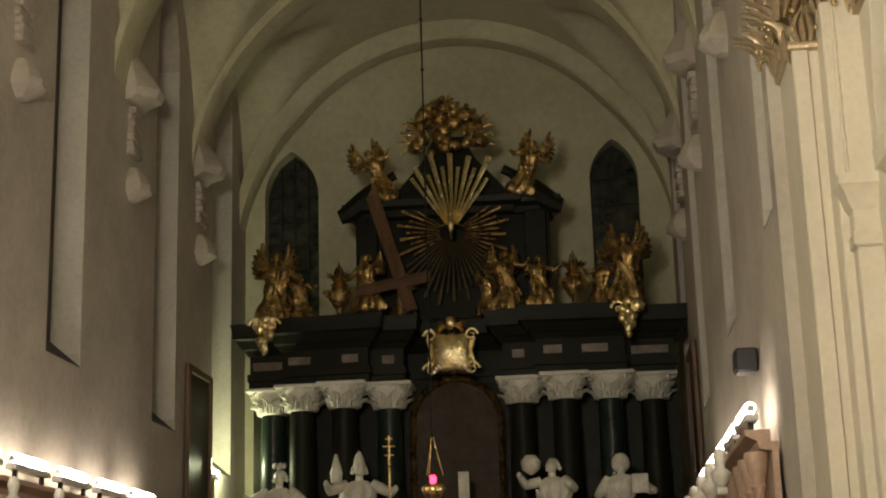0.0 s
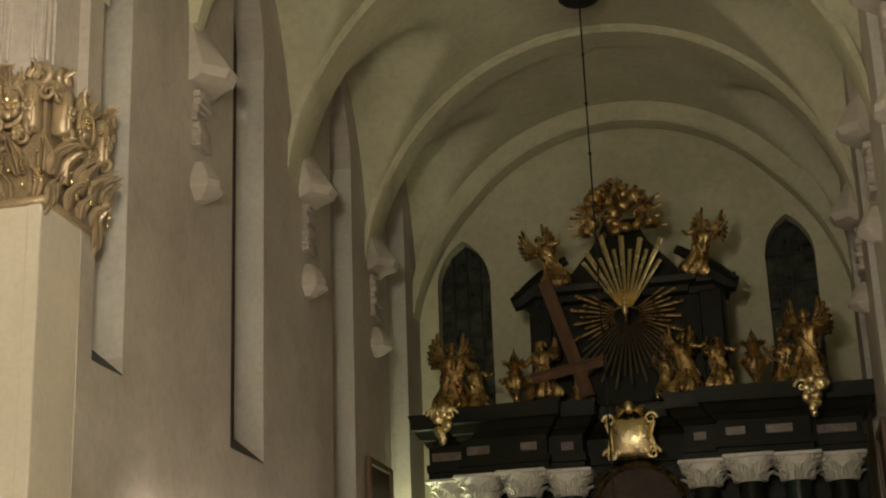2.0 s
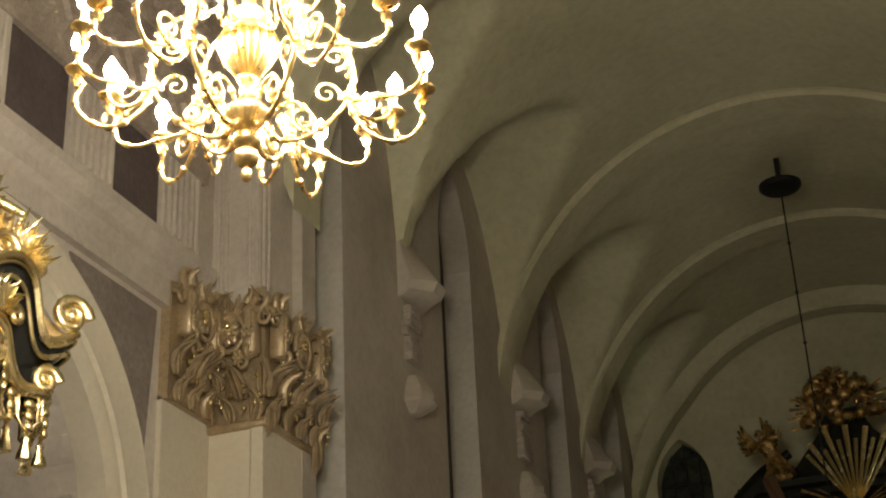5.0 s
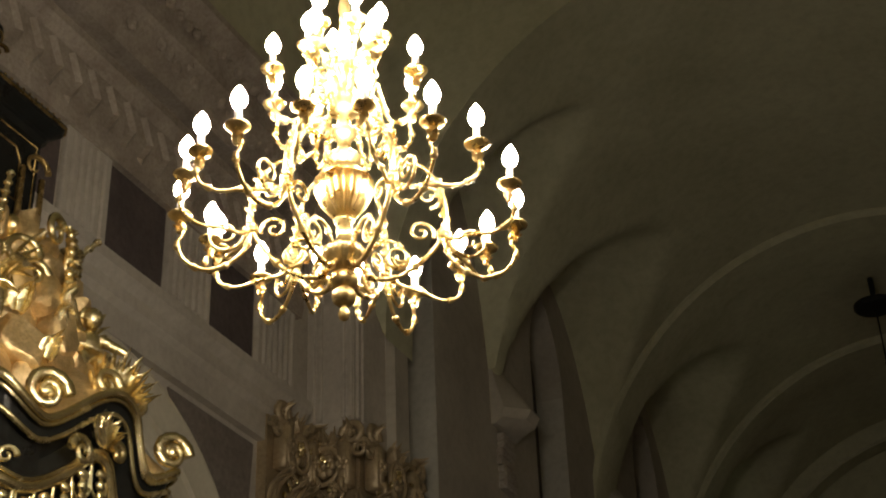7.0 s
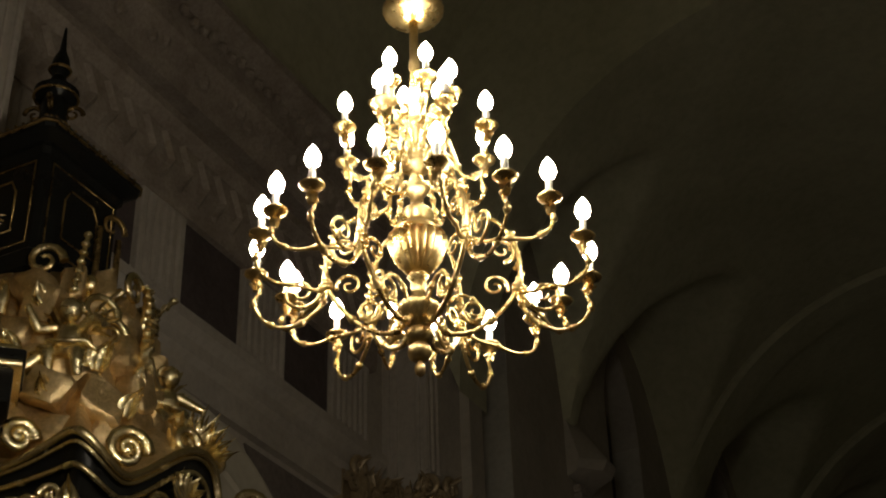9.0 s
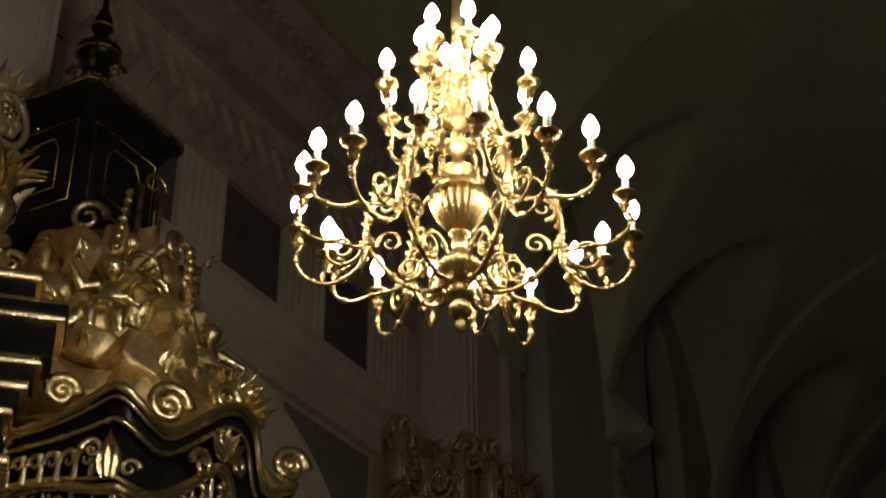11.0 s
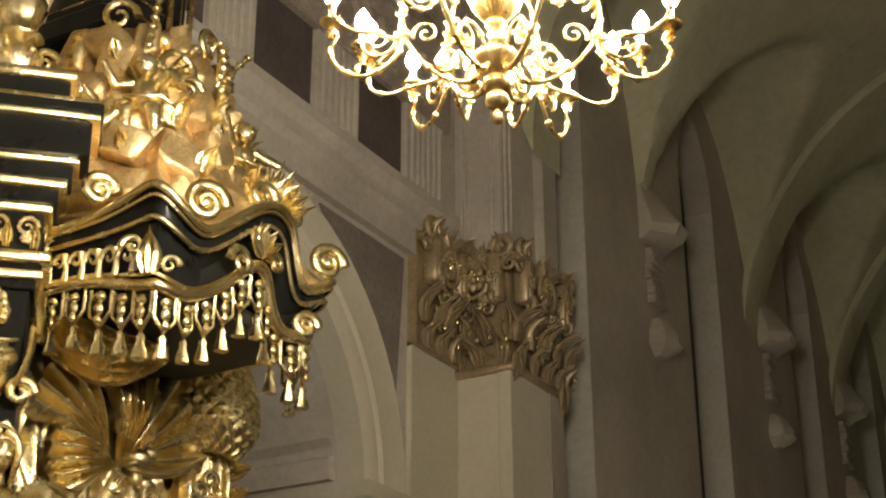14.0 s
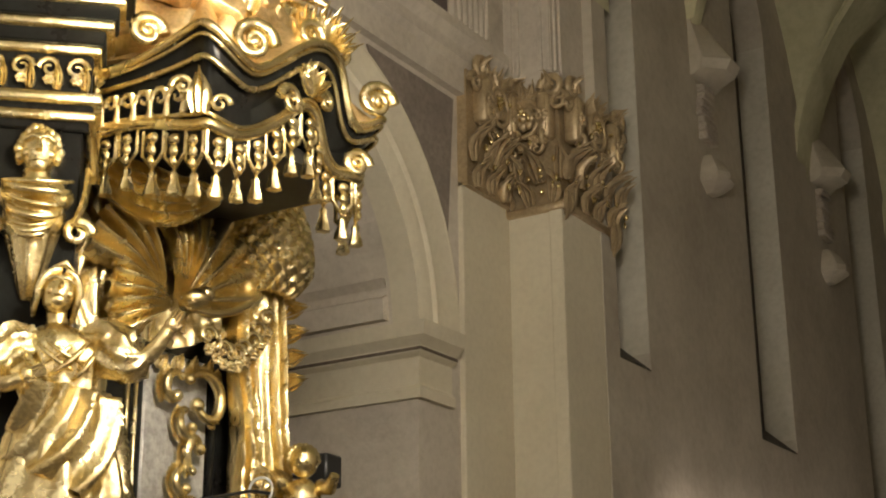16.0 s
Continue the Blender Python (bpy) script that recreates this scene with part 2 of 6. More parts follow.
def half_round(y0, y1, zc, r, thick, n=40):
    s = Shape()
    inner, outer = arc(AX, zc, r, 0, 180, n), arc(AX, zc, r + thick, 0, 180, n)
    ring = inner + outer[::-1]
    return s.loft([[(x, y0, z) for x, z in ring], [(x, y1, z) for x, z in ring]])


structure("ceiling", half_round(-22, YS + 0.2, 12.6, NX, 0.3), VAULT, "plain round nave vault in shade", "ceiling")

# the choir vault: a round barrel cut by pointed lunettes over each bay
CZ, CR = 10.15, CX
BAYS = [(15.06, 17.9), (17.9, 22.6), (22.6, 27.3), (27.3, 31.5)]


def lunette(y):
    for a, b in BAYS:
        if a <= y <= b:
            h = (b - a) / 2
            k = abs((y - (a + b) / 2) / h)
            return 9.4 + 4.75 * math.sqrt(max(0, 1 - (0.25 * k + 0.75 * k * k) ** 1.15))
    return 9.4


def vault_point(u, v, lift=0.0):
    x = AX - CR + 2 * CR * u
    y = YS + (YE - YS) * v
    zb = CZ + math.sqrt(max(0, CR * CR - (x - AX) ** 2))
    return (x, y, max(zb, lunette(y)) + lift)


cv = Shape().grid(lambda u, v: vault_point(0.5 - 0.5 * math.cos(math.pi * u), v), 72, 120)
cv.grid(lambda u, v: vault_point(0.5 - 0.5 * math.cos(math.pi * u), v, 0.35), 72, 120)
structure("ceiling_choir", cv, VAULT, "pale plastered choir vault with lunettes", "ceiling", 50)


def band(y0, y1, drop, name="trim"):
    """A broad transverse arch under the vault, fading into the walls."""
    s = Shape()
    n = 48

    def line(d):
        out = []
        for i in range(n + 1):
            a = math.pi * i / n
            r = CR - d * min(1, 1.6 * math.sin(a)) + 0.03 * (1 - min(1, 2 * math.sin(a)))
            out.append((AX + r * math.cos(a), CZ + r * math.sin(a)))
        return out
    outer = arc(AX, CZ, CR + 0.1, 0, 180, n)
    e = 0.06
    ring, small = line(drop) + outer[::-1], line(drop - e) + outer[::-1]
    s.loft([[(x, y0, z) for x, z in small], [(x, y0 + e, z) for x, z in ring], [(x, y1 - e, z) for x, z in ring], [(x, y1, z) for x, z in small]])
    structure(name, s, VAULT, "broad plastered transverse arch of the vault", "vault arch")


band(22.15, 23.05, 0.11)
band(26.95, 27.75, 0.14)
band(30.9, 31.5, 0.42)

# the chancel arch between nave and choir
s = Shape()
rim = arc(AX, CZ, CR, 0, 180, 40)
top = [(AX + NX + 0.1, 12.6)] + arc(AX, 12.6, NX + 0.1, 0, 180, 40) + [(AX - NX - 0.1, 12.6)]
for i in range(40):
    (xa, za), (xb, zb) = rim[i], rim[i + 1]
    (xc, zc), (xd, zd) = top[i + 1], top[i + 2]
    s.add([(x, y, z) for y in (YS - 0.55, YS + 0.2) for x, z in ((xa, za), (xb, zb), (xd, zd), (xc, zc))],
          [(0, 1, 2, 3), (7, 6, 5, 4), (0, 4, 5, 1), (1, 5, 6, 2), (2, 6, 7, 3), (3, 7, 4, 0)])
structure("wall_chancel_arch", s, VAULT, "plastered wall over the round chancel arch", "wall")

# choir side walls with tall pointed blind windows
RECESS = [(15.12, 15.95, 5.75), (19.55, 20.95, 5.52), (24.6, 26.0, 5.24), (28.6, 30.2, 4.85)]


DEEP = 0.49


def choir_wall(side):
    s = Shape()
    x0, x1 = AX + side * CX, AX + side * (CX + 1.0)
    lo, hi = min(x0, x1), max(x0, x1)
    edges = [YS - 0.3] + [e for a, b, _ in RECESS for e in (a, b)] + [YE + 0.4]
    for a, b in zip(edges[0::2], edges[1::2]):
        s.box(lo, hi, a, b, 0, 15)
    for a, b, z in RECESS:
        xm = AX + side * (CX + DEEP)
        s.box(*sorted((xm, x1)), a, b, 0, 15)
        s.box(lo, hi, a, b, 0, z - 0.01)
        # the pointed head
        w, h0 = b - a, 12.0
        left = [(a + w - w * math.cos(t), h0 + 1.25 * w * math.sin(t)) for t in [math.pi / 3 * i / 10 for i in range(11)]]
        pts = left + [(a + b - y, zz) for y, zz in left[-2::-1]]
        for (ya, za), (yb, zb) in zip(pts, pts[1:]):
            s.add([(x, y, zz) for x in (lo, hi) for y, zz in ((ya, za), (yb, zb), (yb, 15), (ya, 15))],
                  [(0, 1, 2, 3), (7, 6, 5, 4), (0, 4, 5, 1), (1, 5, 6, 2), (2, 6, 7, 3), (3, 7, 4, 0)])
    s.box(*sorted((x1, x1 + side * 0.3)), YS - 0.3, YE + 0.4, 0, 15)
    return s


structure("wall_choir_west", choir_wall(-1), PLASTER, "old brownish plaster choir wall with tall blind pointed windows", "wall")
structure("wall_choir_east", choir_wall(1), PLASTER, "old brownish plaster choir wall with tall blind pointed windows", "wall")

# dark tone that puts the shade of the window recesses into the colour
SHADED = material("shaded_plaster", (0.10, 0.085, 0.07), 0.95, spots=(0.05, 0.045, 0.04), scale=3, fine=20, bump=0.4)
number = 2
for side in (-1, 1):
    for a, b, z in RECESS:
        number += 1
        win = tagged(new("window_%d" % number), "tall walled-up pointed window in a plaster wall", "window", "", "structure")
        xa, xb = AX + side * CX, AX + side * (CX + DEEP)
        sill = Shape().add([(xa, a, z), (xa, b, z), (xb, b, z + 0.42), (xb, a, z + 0.42), (xa, a, z - 0.02), (xa, b, z - 0.02), (xb, b, z - 0.02), (xb, a, z - 0.02)],
                           [(0, 1, 2, 3), (4, 7, 6, 5), (0, 4, 5, 1), (1, 5, 6, 2), (2, 6, 7, 3), (3, 7, 4, 0)])
        part("window_sill", sill, SHADED, win, "sloping sill with shade in its colour", 0)
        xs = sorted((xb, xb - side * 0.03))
        part("infill", Shape().box(*xs, a + 0.01, b - 0.01, z, 13.2), SHADED, win, "walled-up window field painted dark as recess shade")
        jx = sorted((xa + side * 0.002, xb - side * 0.034))
        part("jamb", Shape().box(*jx, b - 0.012, b - 0.002, z + 0.2, 12.0), JAMB, win, "plastered jamb with light in its colour")

# the end wall with two pointed windows
WIN = [(AX - 3.62, 0.60), (AX + 3.48, 0.52)]


def end_wall():
    s = Shape()
    edges = [AX - CX - 1.3] + [e for c, w in WIN for e in (c - w, c + w)] + [AX + CX + 1.3]
    for a, b in zip(edges[0::2], edges[1::2]):
        s.box(a, b, YE, YE + 0.8, 0, 15.2)
    for c, w in WIN:
        s.box(c - w, c + w, YE, YE + 0.8, 0, 6.6)
        pts = [(c - w + 2 * w - 2 * w * math.cos(t), 11.1 + 2 * w * math.sin(t)) for t in [math.pi / 3 * i / 8 for i in range(9)]]
        pts = pts + [(2 * c - x, z) for x, z in pts[-2::-1]]
        for (xa, za), (xb, zb) in zip(pts, pts[1:]):
            s.add([(x, y, z) for y in (YE, YE + 0.8) for x, z in ((xa, za), (xb, zb), (xb, 15.2), (xa, 15.2))],
                  [(0, 1, 2, 3), (7, 6, 5, 4), (0, 4, 5, 1), (1, 5, 6, 2), (2, 6, 7, 3), (3, 7, 4, 0)])
    return s


structure("wall_north", end_wall(), VAULT, "pale plastered end wall of the choir", "wall")
for k, (c, w) in enumerate(WIN):
    win = tagged(new("window_%d" % (k + 1)), "dark leaded pointed church window at night", "window", "", "structure")
    gl = Shape().box(c - w, c + w, YE + 0.42, YE + 0.46, 6.6, 12.3)
    part("pane", gl, GLASSD, win, "dark leaded glass")
    bars = Shape()
    for i in range(1, 4):
        bars.box(c - w + 2 * w * i / 4 - 0.02, c - w + 2 * w * i / 4 + 0.02, YE + 0.36, YE + 0.40, 6.6, 12.2)
    for i in range(9):
        bars.box(c - w, c + w, YE + 0.365, YE + 0.395, 7 + 0.6 * i, 7.03 + 0.6 * i)
    part("window_frame", bars, IRON, win)
    part("window_sill", Shape().box(c - w, c + w, YE - 0.03, YE + 0.5, 6.55, 6.64, 0.02), STONE, win)

SPANDREL = material("spandrel_paint", (0.27, 0.23, 0.20), 0.85, spots=(0.20, 0.165, 0.145), scale=1.5, fine=16, bump=0.2)
STAIN = material("dark_carved_strip", (0.16, 0.12, 0.085), 0.8, spots=(0.08, 0.06, 0.045), scale=14, fine=40, bump=0.5)
PANEL = material("dark_wall_panel", (0.15, 0.115, 0.11), 0.8, spots=(0.09, 0.07, 0.07), scale=1.5, fine=16, bump=0.2)
# ---- nave wall dressings ----


def along(side, out, y, z):
    return Vector((AX + side * (NX - out), y, z))


def flip(profile, side):
    return profile if side < 0 else [(-o, u) for o, u in profile]


for side in (-1, 1):
    ya, yb = -21.9, 13.6
    # way runs so that "out" is towards the nave
    line = lambda z: [along(side, 0, y, z) for y in (ya, yb)]
    prof = flip([(0, 0), (0.10, 0), (0.10, 0.30), (0.16, 0.36), (0.16, 0.50), (0.24, 0.60), (0.24, 0.72), (0, 0.78)], side)
    structure("trim", Shape().sweep(prof, line(8.30)), NAVE, "moulded plaster string course along the nave wall", "moulding")
    prof = flip([(0, 0), (0.10, 0.0), (0.12, 0.12), (0.12, 0.78), (0.22, 0.9), (0.22, 1.0), (0, 1.0)], side)
    structure("trim", Shape().sweep(prof, line(10.15)), FRIEZE, "stucco frieze band of the nave wall", "moulding")
    prof = flip([(0, 0), (0.22, 0.0), (0.26, 0.25), (0.42, 0.45), (0.46, 0.8), (0.66, 0.95), (0.66, 1.05), (0, 1.05)], side)
    structure("trim", Shape().sweep(prof, line(11.4)), FRIEZE, "heavy stucco main cornice of the nave", "moulding")
    # chevrons on the frieze
    chev = Shape()
    y = 3.0
    while y < 13.4:
        for d in (0, 1):
            a, b = along(side, 0.125, y + 0.16 * d, 10.34 + 0.27 * d), along(side, 0.125, y + 0.16 - 0.16 * d, 10.34 + 0.27 + 0.27 * d)
            chev.tube([a, b], 0.045, 4)
        y += 0.30
    structure("trim", chev, FRIEZE, "row of stucco chevrons on the frieze", "ornament")
    leafy = Shape()
    rnd = random.Random(5)
    y = 3.0
    while y < 13.4:
        o = rnd.uniform(0.27, 0.34)
        leafy.ball(along(side, o, y, 11.72 + rnd.uniform(-0.08, 0.12)), 0.06, 0.07, 0.10, 6, 4)
        leafy.ball(along(side, 0.50, y + 0.05, 12.1 + rnd.uniform(-0.06, 0.06)), 0.06, 0.06, 0.07, 6, 4)
        y += 0.17
    structure("trim", leafy, FRIEZE, "leafy stucco relief under the main cornice", "ornament")
    # dark panels and fluted lesenes above the string course
    for a, b in ((3.0, 4.6), (8.0, 9.1), (9.9, 10.85), (11.75, 12.62)):
        p, q = along(side, 0.0, a, 9.1), along(side, 0.03, b, 10.14)
        structure("trim", Shape().box(min(p.x, q.x), max(p.x, q.x), a, b, 9.10, 10.14), PANEL, "dark brownish painted wall panel", "wall panel")
    for a, b in ((7.2, 7.95), (9.15, 9.85), (10.9, 11.7), (12.68, 13.5)):
        le = Shape()
        p, q = along(side, 0.0, a, 9.1), along(side, 0.07, b, 10.14)
        le.box(min(p.x, q.x), max(p.x, q.x), a, b, 9.09, 10.16, 0.01)
        k = a + 0.08
        while k < b - 0.08:
            p, q = along(side, 0.06, k, 9.2), along(side, 0.105, k + 0.06, 10.1)
            le.box(min(p.x, q.x), max(p.x, q.x), k, k + 0.06, 9.18, 10.12, 0.015)
            k += 0.12
        structure("trim", le, NAVE, "fluted plaster lesene above the string course", "lesene")
    # dark spandrel panels beside the arches
    for k in range(2):
        c = ARCH_C - BAY * k
        for e in (-1, 1):
            R = ARCH_R + 0.66
            rim = [(c + e * R * math.cos(radians(a)), SPRING + R * math.sin(radians(a))) for a in range(18, 66, 6)]
            poly = rim + [(c + e * R * math.cos(radians(64)), 8.22), (c + e * (R + 0.02), 8.22)]
            p0, p1 = along(side, -0.01, 0, 0).x, along(side, 0.025, 0, 0).x
            structure("trim", Shape().loft([[(p0, y, z) for y, z in poly], [(p1, y, z) for y, z in poly]]), SPANDREL, "brownish painted spandrel panel", "wall panel")
    # archivolt, impost
    for k in range(3):
        c = ARCH_C - BAY * k
        av = Shape()
        n = 28
        rings = []
        for i in range(n + 1):
            a = math.pi * i / n
            ring = []
            for r, o in ((ARCH_R - 0.01, -0.30), (ARCH_R - 0.03, 0.03), (ARCH_R + 0.07, 0.07), (ARCH_R + 0.17, 0.07), (ARCH_R + 0.20, 0.11), (ARCH_R + 0.37, 0.11), (ARCH_R + 0.54, 0.16), (ARCH_R + 0.52, 0.16), (ARCH_R + 0.54, -0.02)):
                p = along(side, o, c + r * math.cos(a), SPRING + r * math.sin(a))
                ring.append(p)
            rings.append(ring)
        av.loft(rings)
        structure("trim", av, CREAM, "moulded cream archivolt of a chapel arch", "archivolt")
        for e in (-1, 1):
            ye = c + e * ARCH_R
            path = [along(side, -3.0, ye, 4.78), along(side, 0, ye, 4.78), along(side, 0, ye + e * 0.6, 4.78)]
            prof = [(0, 0), (0.06, 0.0), (0.06, 0.1), (0.02, 0.14), (0.02, 0.42), (0.08, 0.46), (0.08, 0.52), (0.17, 0.60), (0.20, 0.74), (0, 0.74)]
            if side * e > 0:
                path.reverse()
            structure("trim", Shape().sweep(prof, path), CREAM, "moulded cream impost of a chapel arch", "impost")
            if e > 0:
                fr = [along(side, -0.35, ye, 5.62), along(side, -2.9, ye, 5.62)]
                if side < 0:
                    fr.reverse()
                structure("trim", Shape().sweep([(0, 0), (0.10, 0.0), (0.12, 0.22), (0.05, 0.26), (0.05, 0.34), (0.14, 0.42), (0, 0.44)], fr), NAVE, "old moulded stone cornice inside the arch", "moulding")
            strip = [(0.02, 0.470), (0.088, 0.472), (0.092, 0.488), (0.088, 0.504), (0.02, 0.506)]
            structure("trim", Shape().sweep(strip, path), STAIN, "dark brown carved strip under the impost", "moulding")

# ---- pilasters with gilded capitals ----
PY = 13.84


def c_scroll(s, m, r, thick, turns=1.25, n=18, taper=0.35, flat=1.0, hand=1):
    """A spiral rod in the xz plane of m."""
    pts, rad = [], []
    for i in range(n + 1):
        t = i / n
        a = turns * 2 * math.pi * t
        q = r * (1 - 0.85 * t)
        pts.append(m @ Vector((hand * q * math.cos(a), -0.4 * thick * t, q * math.sin(a))))
        rad.append(thick * (1 - (1 - taper) * t))
    s.tube(pts, rad, 6, flat)


def leaf(s, m, length, width, curl=0.8, n=7, thick=0.25):
    """An acanthus leaf that rises along z and curls over towards -y."""
    for side in (-1, 0, 1):
        pts, rad = [], []
        for i in range(n + 1):
            t = i / n
            a = curl * t * t * 2.2
            h = length * (1 - 0.18 * abs(side)) * (t - 0.25 * t ** 3 * curl)
            pts.append(m @ Vector((side * width * 0.36 * math.sin(math.pi * (0.2 + 0.7 * t)), -length * 0.42 * (1 - math.cos(a)) - 0.03 * length * (side == 0), h)))
            rad.append(width * 0.30 * math.sin(math.pi * (0.18 + 0.80 * t)) + 0.002)
        s.tube(pts, rad, 6, thick + 0.25)


def flower(s, p, r, m=None, petals=6):
    m = m or Matrix.Identity(4)
    m = m @ Matrix.Translation(p)
    for k in range(petals):
        a = 2 * math.pi * k / petals
        q = Shape().ball((0.55 * r * math.cos(a), 0, 0.55 * r * math.sin(a)), r * 0.42, r * 0.28, r * 0.42, 7, 4)
        s.join(q, m)
    s.join(Shape().ball((0, -0.2 * r, 0), r * 0.3, n=7, m=4), m)


def cap_face(s, m, w, h, seed, glints):
    """Dressing of one face of a capital: leaves, consoles, volutes, a round boss and flowers, w wide."""
    rnd = random.Random(seed)
    n = max(2, round(w / 0.30))
    for row, (z0, ln) in enumerate(((0.0, 0.40), (0.24, 0.50))):
        for i in range(n + row):
            x = (i + (0.5 if row == 0 else 0)) / n * w - w / 2
            leaf(s, m @ pose(x, -0.02 - 0.05 * row, z0, 0, rnd.uniform(-14, 14), rnd.uniform(-15, 15)), ln * rnd.uniform(0.85, 1.1), 0.19 * w / n / 0.30 * rnd.uniform(0.85, 1.15), rnd.uniform(0.7, 1.0))
    for k in (-1, 1):
        x = k * (w / 2 - 0.17)
        q = Shape().box(x - 0.085, x + 0.085, -0.17, 0.02, h - 0.62, h - 0.06, 0.03)
        q.box(x - 0.05, x + 0.05, -0.19, 0.0, h - 0.56, h - 0.12, 0.015)
        s.join(q, m)
        c_scroll(s, m @ pose(x, -0.14, h - 0.62, 0, 0, 90), 0.10, 0.04, 1.4)
        c_scroll(s, m @ pose(k * (w / 2 + 0.02), -0.10, h - 0.20), 0.12, 0.04, 1.6, hand=k)
        c_scroll(s, m @ pose(k * 0.16, -0.12, h - 0.72), 0.10, 0.032, 1.4, hand=-k)
    ring = [m @ Vector((0.19 * math.cos(2 * math.pi * i / 20), -0.13, h - 0.34 + 0.22 * math.sin(2 * math.pi * i / 20))) for i in range(21)]
    s.tube(ring, 0.032, 7)
    flower(s, (0, -0.12, h - 0.34), 0.16, m, 7)
    flower(s, (0.12, -0.14, h - 0.62), 0.08, m, 5)
    # random gold balls and one flower, added to give the relief its glints
    for i in range(20):
        glints.join(Shape().ball((rnd.uniform(-w / 2, w / 2), -rnd.uniform(0.12, 0.19), rnd.uniform(0.05, h - 0.25)), rnd.uniform(0.014, 0.032), rnd.uniform(0.014, 0.03), rnd.uniform(0.02, 0.05), n=7, m=5), m)
    flower(glints, (-0.03, -0.17, h - 0.30), 0.085, m, 5)
    # shell and corner scrolls that break the upper edge
    for k in range(5):
        leaf(s, m @ pose(0, -0.10, h - 0.22, 0, -56 + 28 * k, 0), 0.40, 0.15, 0.5)
    for k in (-1, 1):
        c_scroll(s, m @ pose(k * (w / 2 - 0.06), -0.12, h - 0.02), 0.15, 0.055, 1.5, hand=-k)
        leaf(s, m @ pose(k * (w / 2 - 0.16), -0.12, h - 0.05, 0, 24 * k, 0), 0.26, 0.15, 0.9)
        flower(s, (k * (w / 2 - 0.17), -0.19, h - 0.36), 0.10, m, 6)


def pilaster(side, y0, label):
    """Nave pilaster with its shaft, capital and fluted upper part; y0 is its face towards the entrance."""
    body = thing("pilaster", label, "pilaster", "pilasters of the nave", "structure")
    y1, out = y0 + 1.28, 0.74 if side < 0 else 0.62
    def bx(s, o0, o1, ya, yb, za, zb, bev=0.0):
        a, b = AX + side * (NX - o0), AX + side * (NX - o1)
        return s.box(min(a, b), max(a, b), ya, yb, za, zb, bev)
    part("shaft", bx(Shape(), -0.05, out - 0.03, y0, y1, 0, 7.2), CREAM, body, "cream painted shaft")
    edge = bx(Shape(), out - 0.16, out, y0 - 0.03, y1 + 0.02, 0, 7.21, 0.012)
    part("edge_strip", edge, CREAM, body)
    part("backing", bx(Shape(), -0.03, 0.06, y0 - 1.0, y0 + 0.02, 0, 7.3, 0.01), CREAM, body)
    part("base", bx(Shape(), -0.02, out + 0.12, y0 - 0.12, y1 + 0.1, 0, 0.6, 0.03), CREAM, body)
    H = 1.36
    core = bx(Shape(), -0.05, out - 0.02, y0 + 0.02, y1 - 0.02, 7.2, 7.2 + H)
    bx(core, -0.05, 0.12, y0 - 1.0, y0, 7.25, 7.25 + H)
    bx(core, -0.05, out + 0.05, y0 - 0.06, y1 + 0.05, 7.14, 7.24, 0.02)
    cap = part("capital", core, STUCCO, body, "gilded stucco capital with leaves and volutes")
    dress, glints = Shape(), Shape()
    cap_face(dress, pose(AX + side * (NX - out / 2), y0 - 0.03, 7.22), out + 0.1, H, 3, glints)
    turn = -90 if side < 0 else 90
    cap_face(dress, pose(AX + side * (NX - out - 0.02), (y0 + y1) / 2, 7.22, 0, 0, -turn), 1.3, H, 4, glints)
    cap_face(dress, pose(AX + side * (NX - 0.12), y0 - 0.5, 7.27, 0, 0, -turn), 0.9, H, 7, glints)
    part("leaves", dress, STUCCO, cap, "curling gilded acanthus leaves")
    tagged(part("gilded_glints", glints, GOLD, cap, "small gold balls added as glints"), kind="stuff")
    # hanging tip of the corner leaf
    tip = Shape()
    leaf(tip, pose(AX + side * (NX - out - 0.06), y1 - 0.05, 7.35, 180, 0, -turn), 0.55, 0.22, 0.4)
    leaf(tip, pose(AX + side * (NX - out - 0.06), y0 + 0.05, 7.35, 180, 0, -turn), 0.36, 0.20, 0.4)
    part("pendant_leaf", tip, STUCCO, cap)
    ab = bx(Shape(), -0.05, out + 0.07, y0 - 0.07, y1 + 0.06, 7.2 + H - 0.03, 7.2 + H + 0.05, 0.02)
    part("abacus", ab, STUCCO, cap)
    up = bx(Shape(), -0.05, out - 0.12, y0 + 0.08, y1 - 0.05, 7.2 + H - 0.15, 12.5)
    for i in (0, 1, 4, 5):
        o = 0.06 + i * 0.1
        bx(up, o, o + 0.05, y0 + 0.05, y0 + 0.09, 8.9, 11.2, 0.01)
    for i in (0, 1, 7, 8):
        bx(up, out - 0.13, out - 0.09, y0 + 0.14 + i * 0.125, y0 + 0.20 + i * 0.125, 8.9, 11.2, 0.01)
    part("fluted_upper_pier", up, NAVE, body, "fluted grey upper pier")
    cap.location.z = 0.0 if side < 0 else -0.2
    return body


for side in (-1, 1):
    pilaster(side, PY, "cream pilaster with a gilded stucco capital")
for side in (-1, 1):
    pilaster(side, PY - BAY, "cream pilaster with a gilded stucco capital")
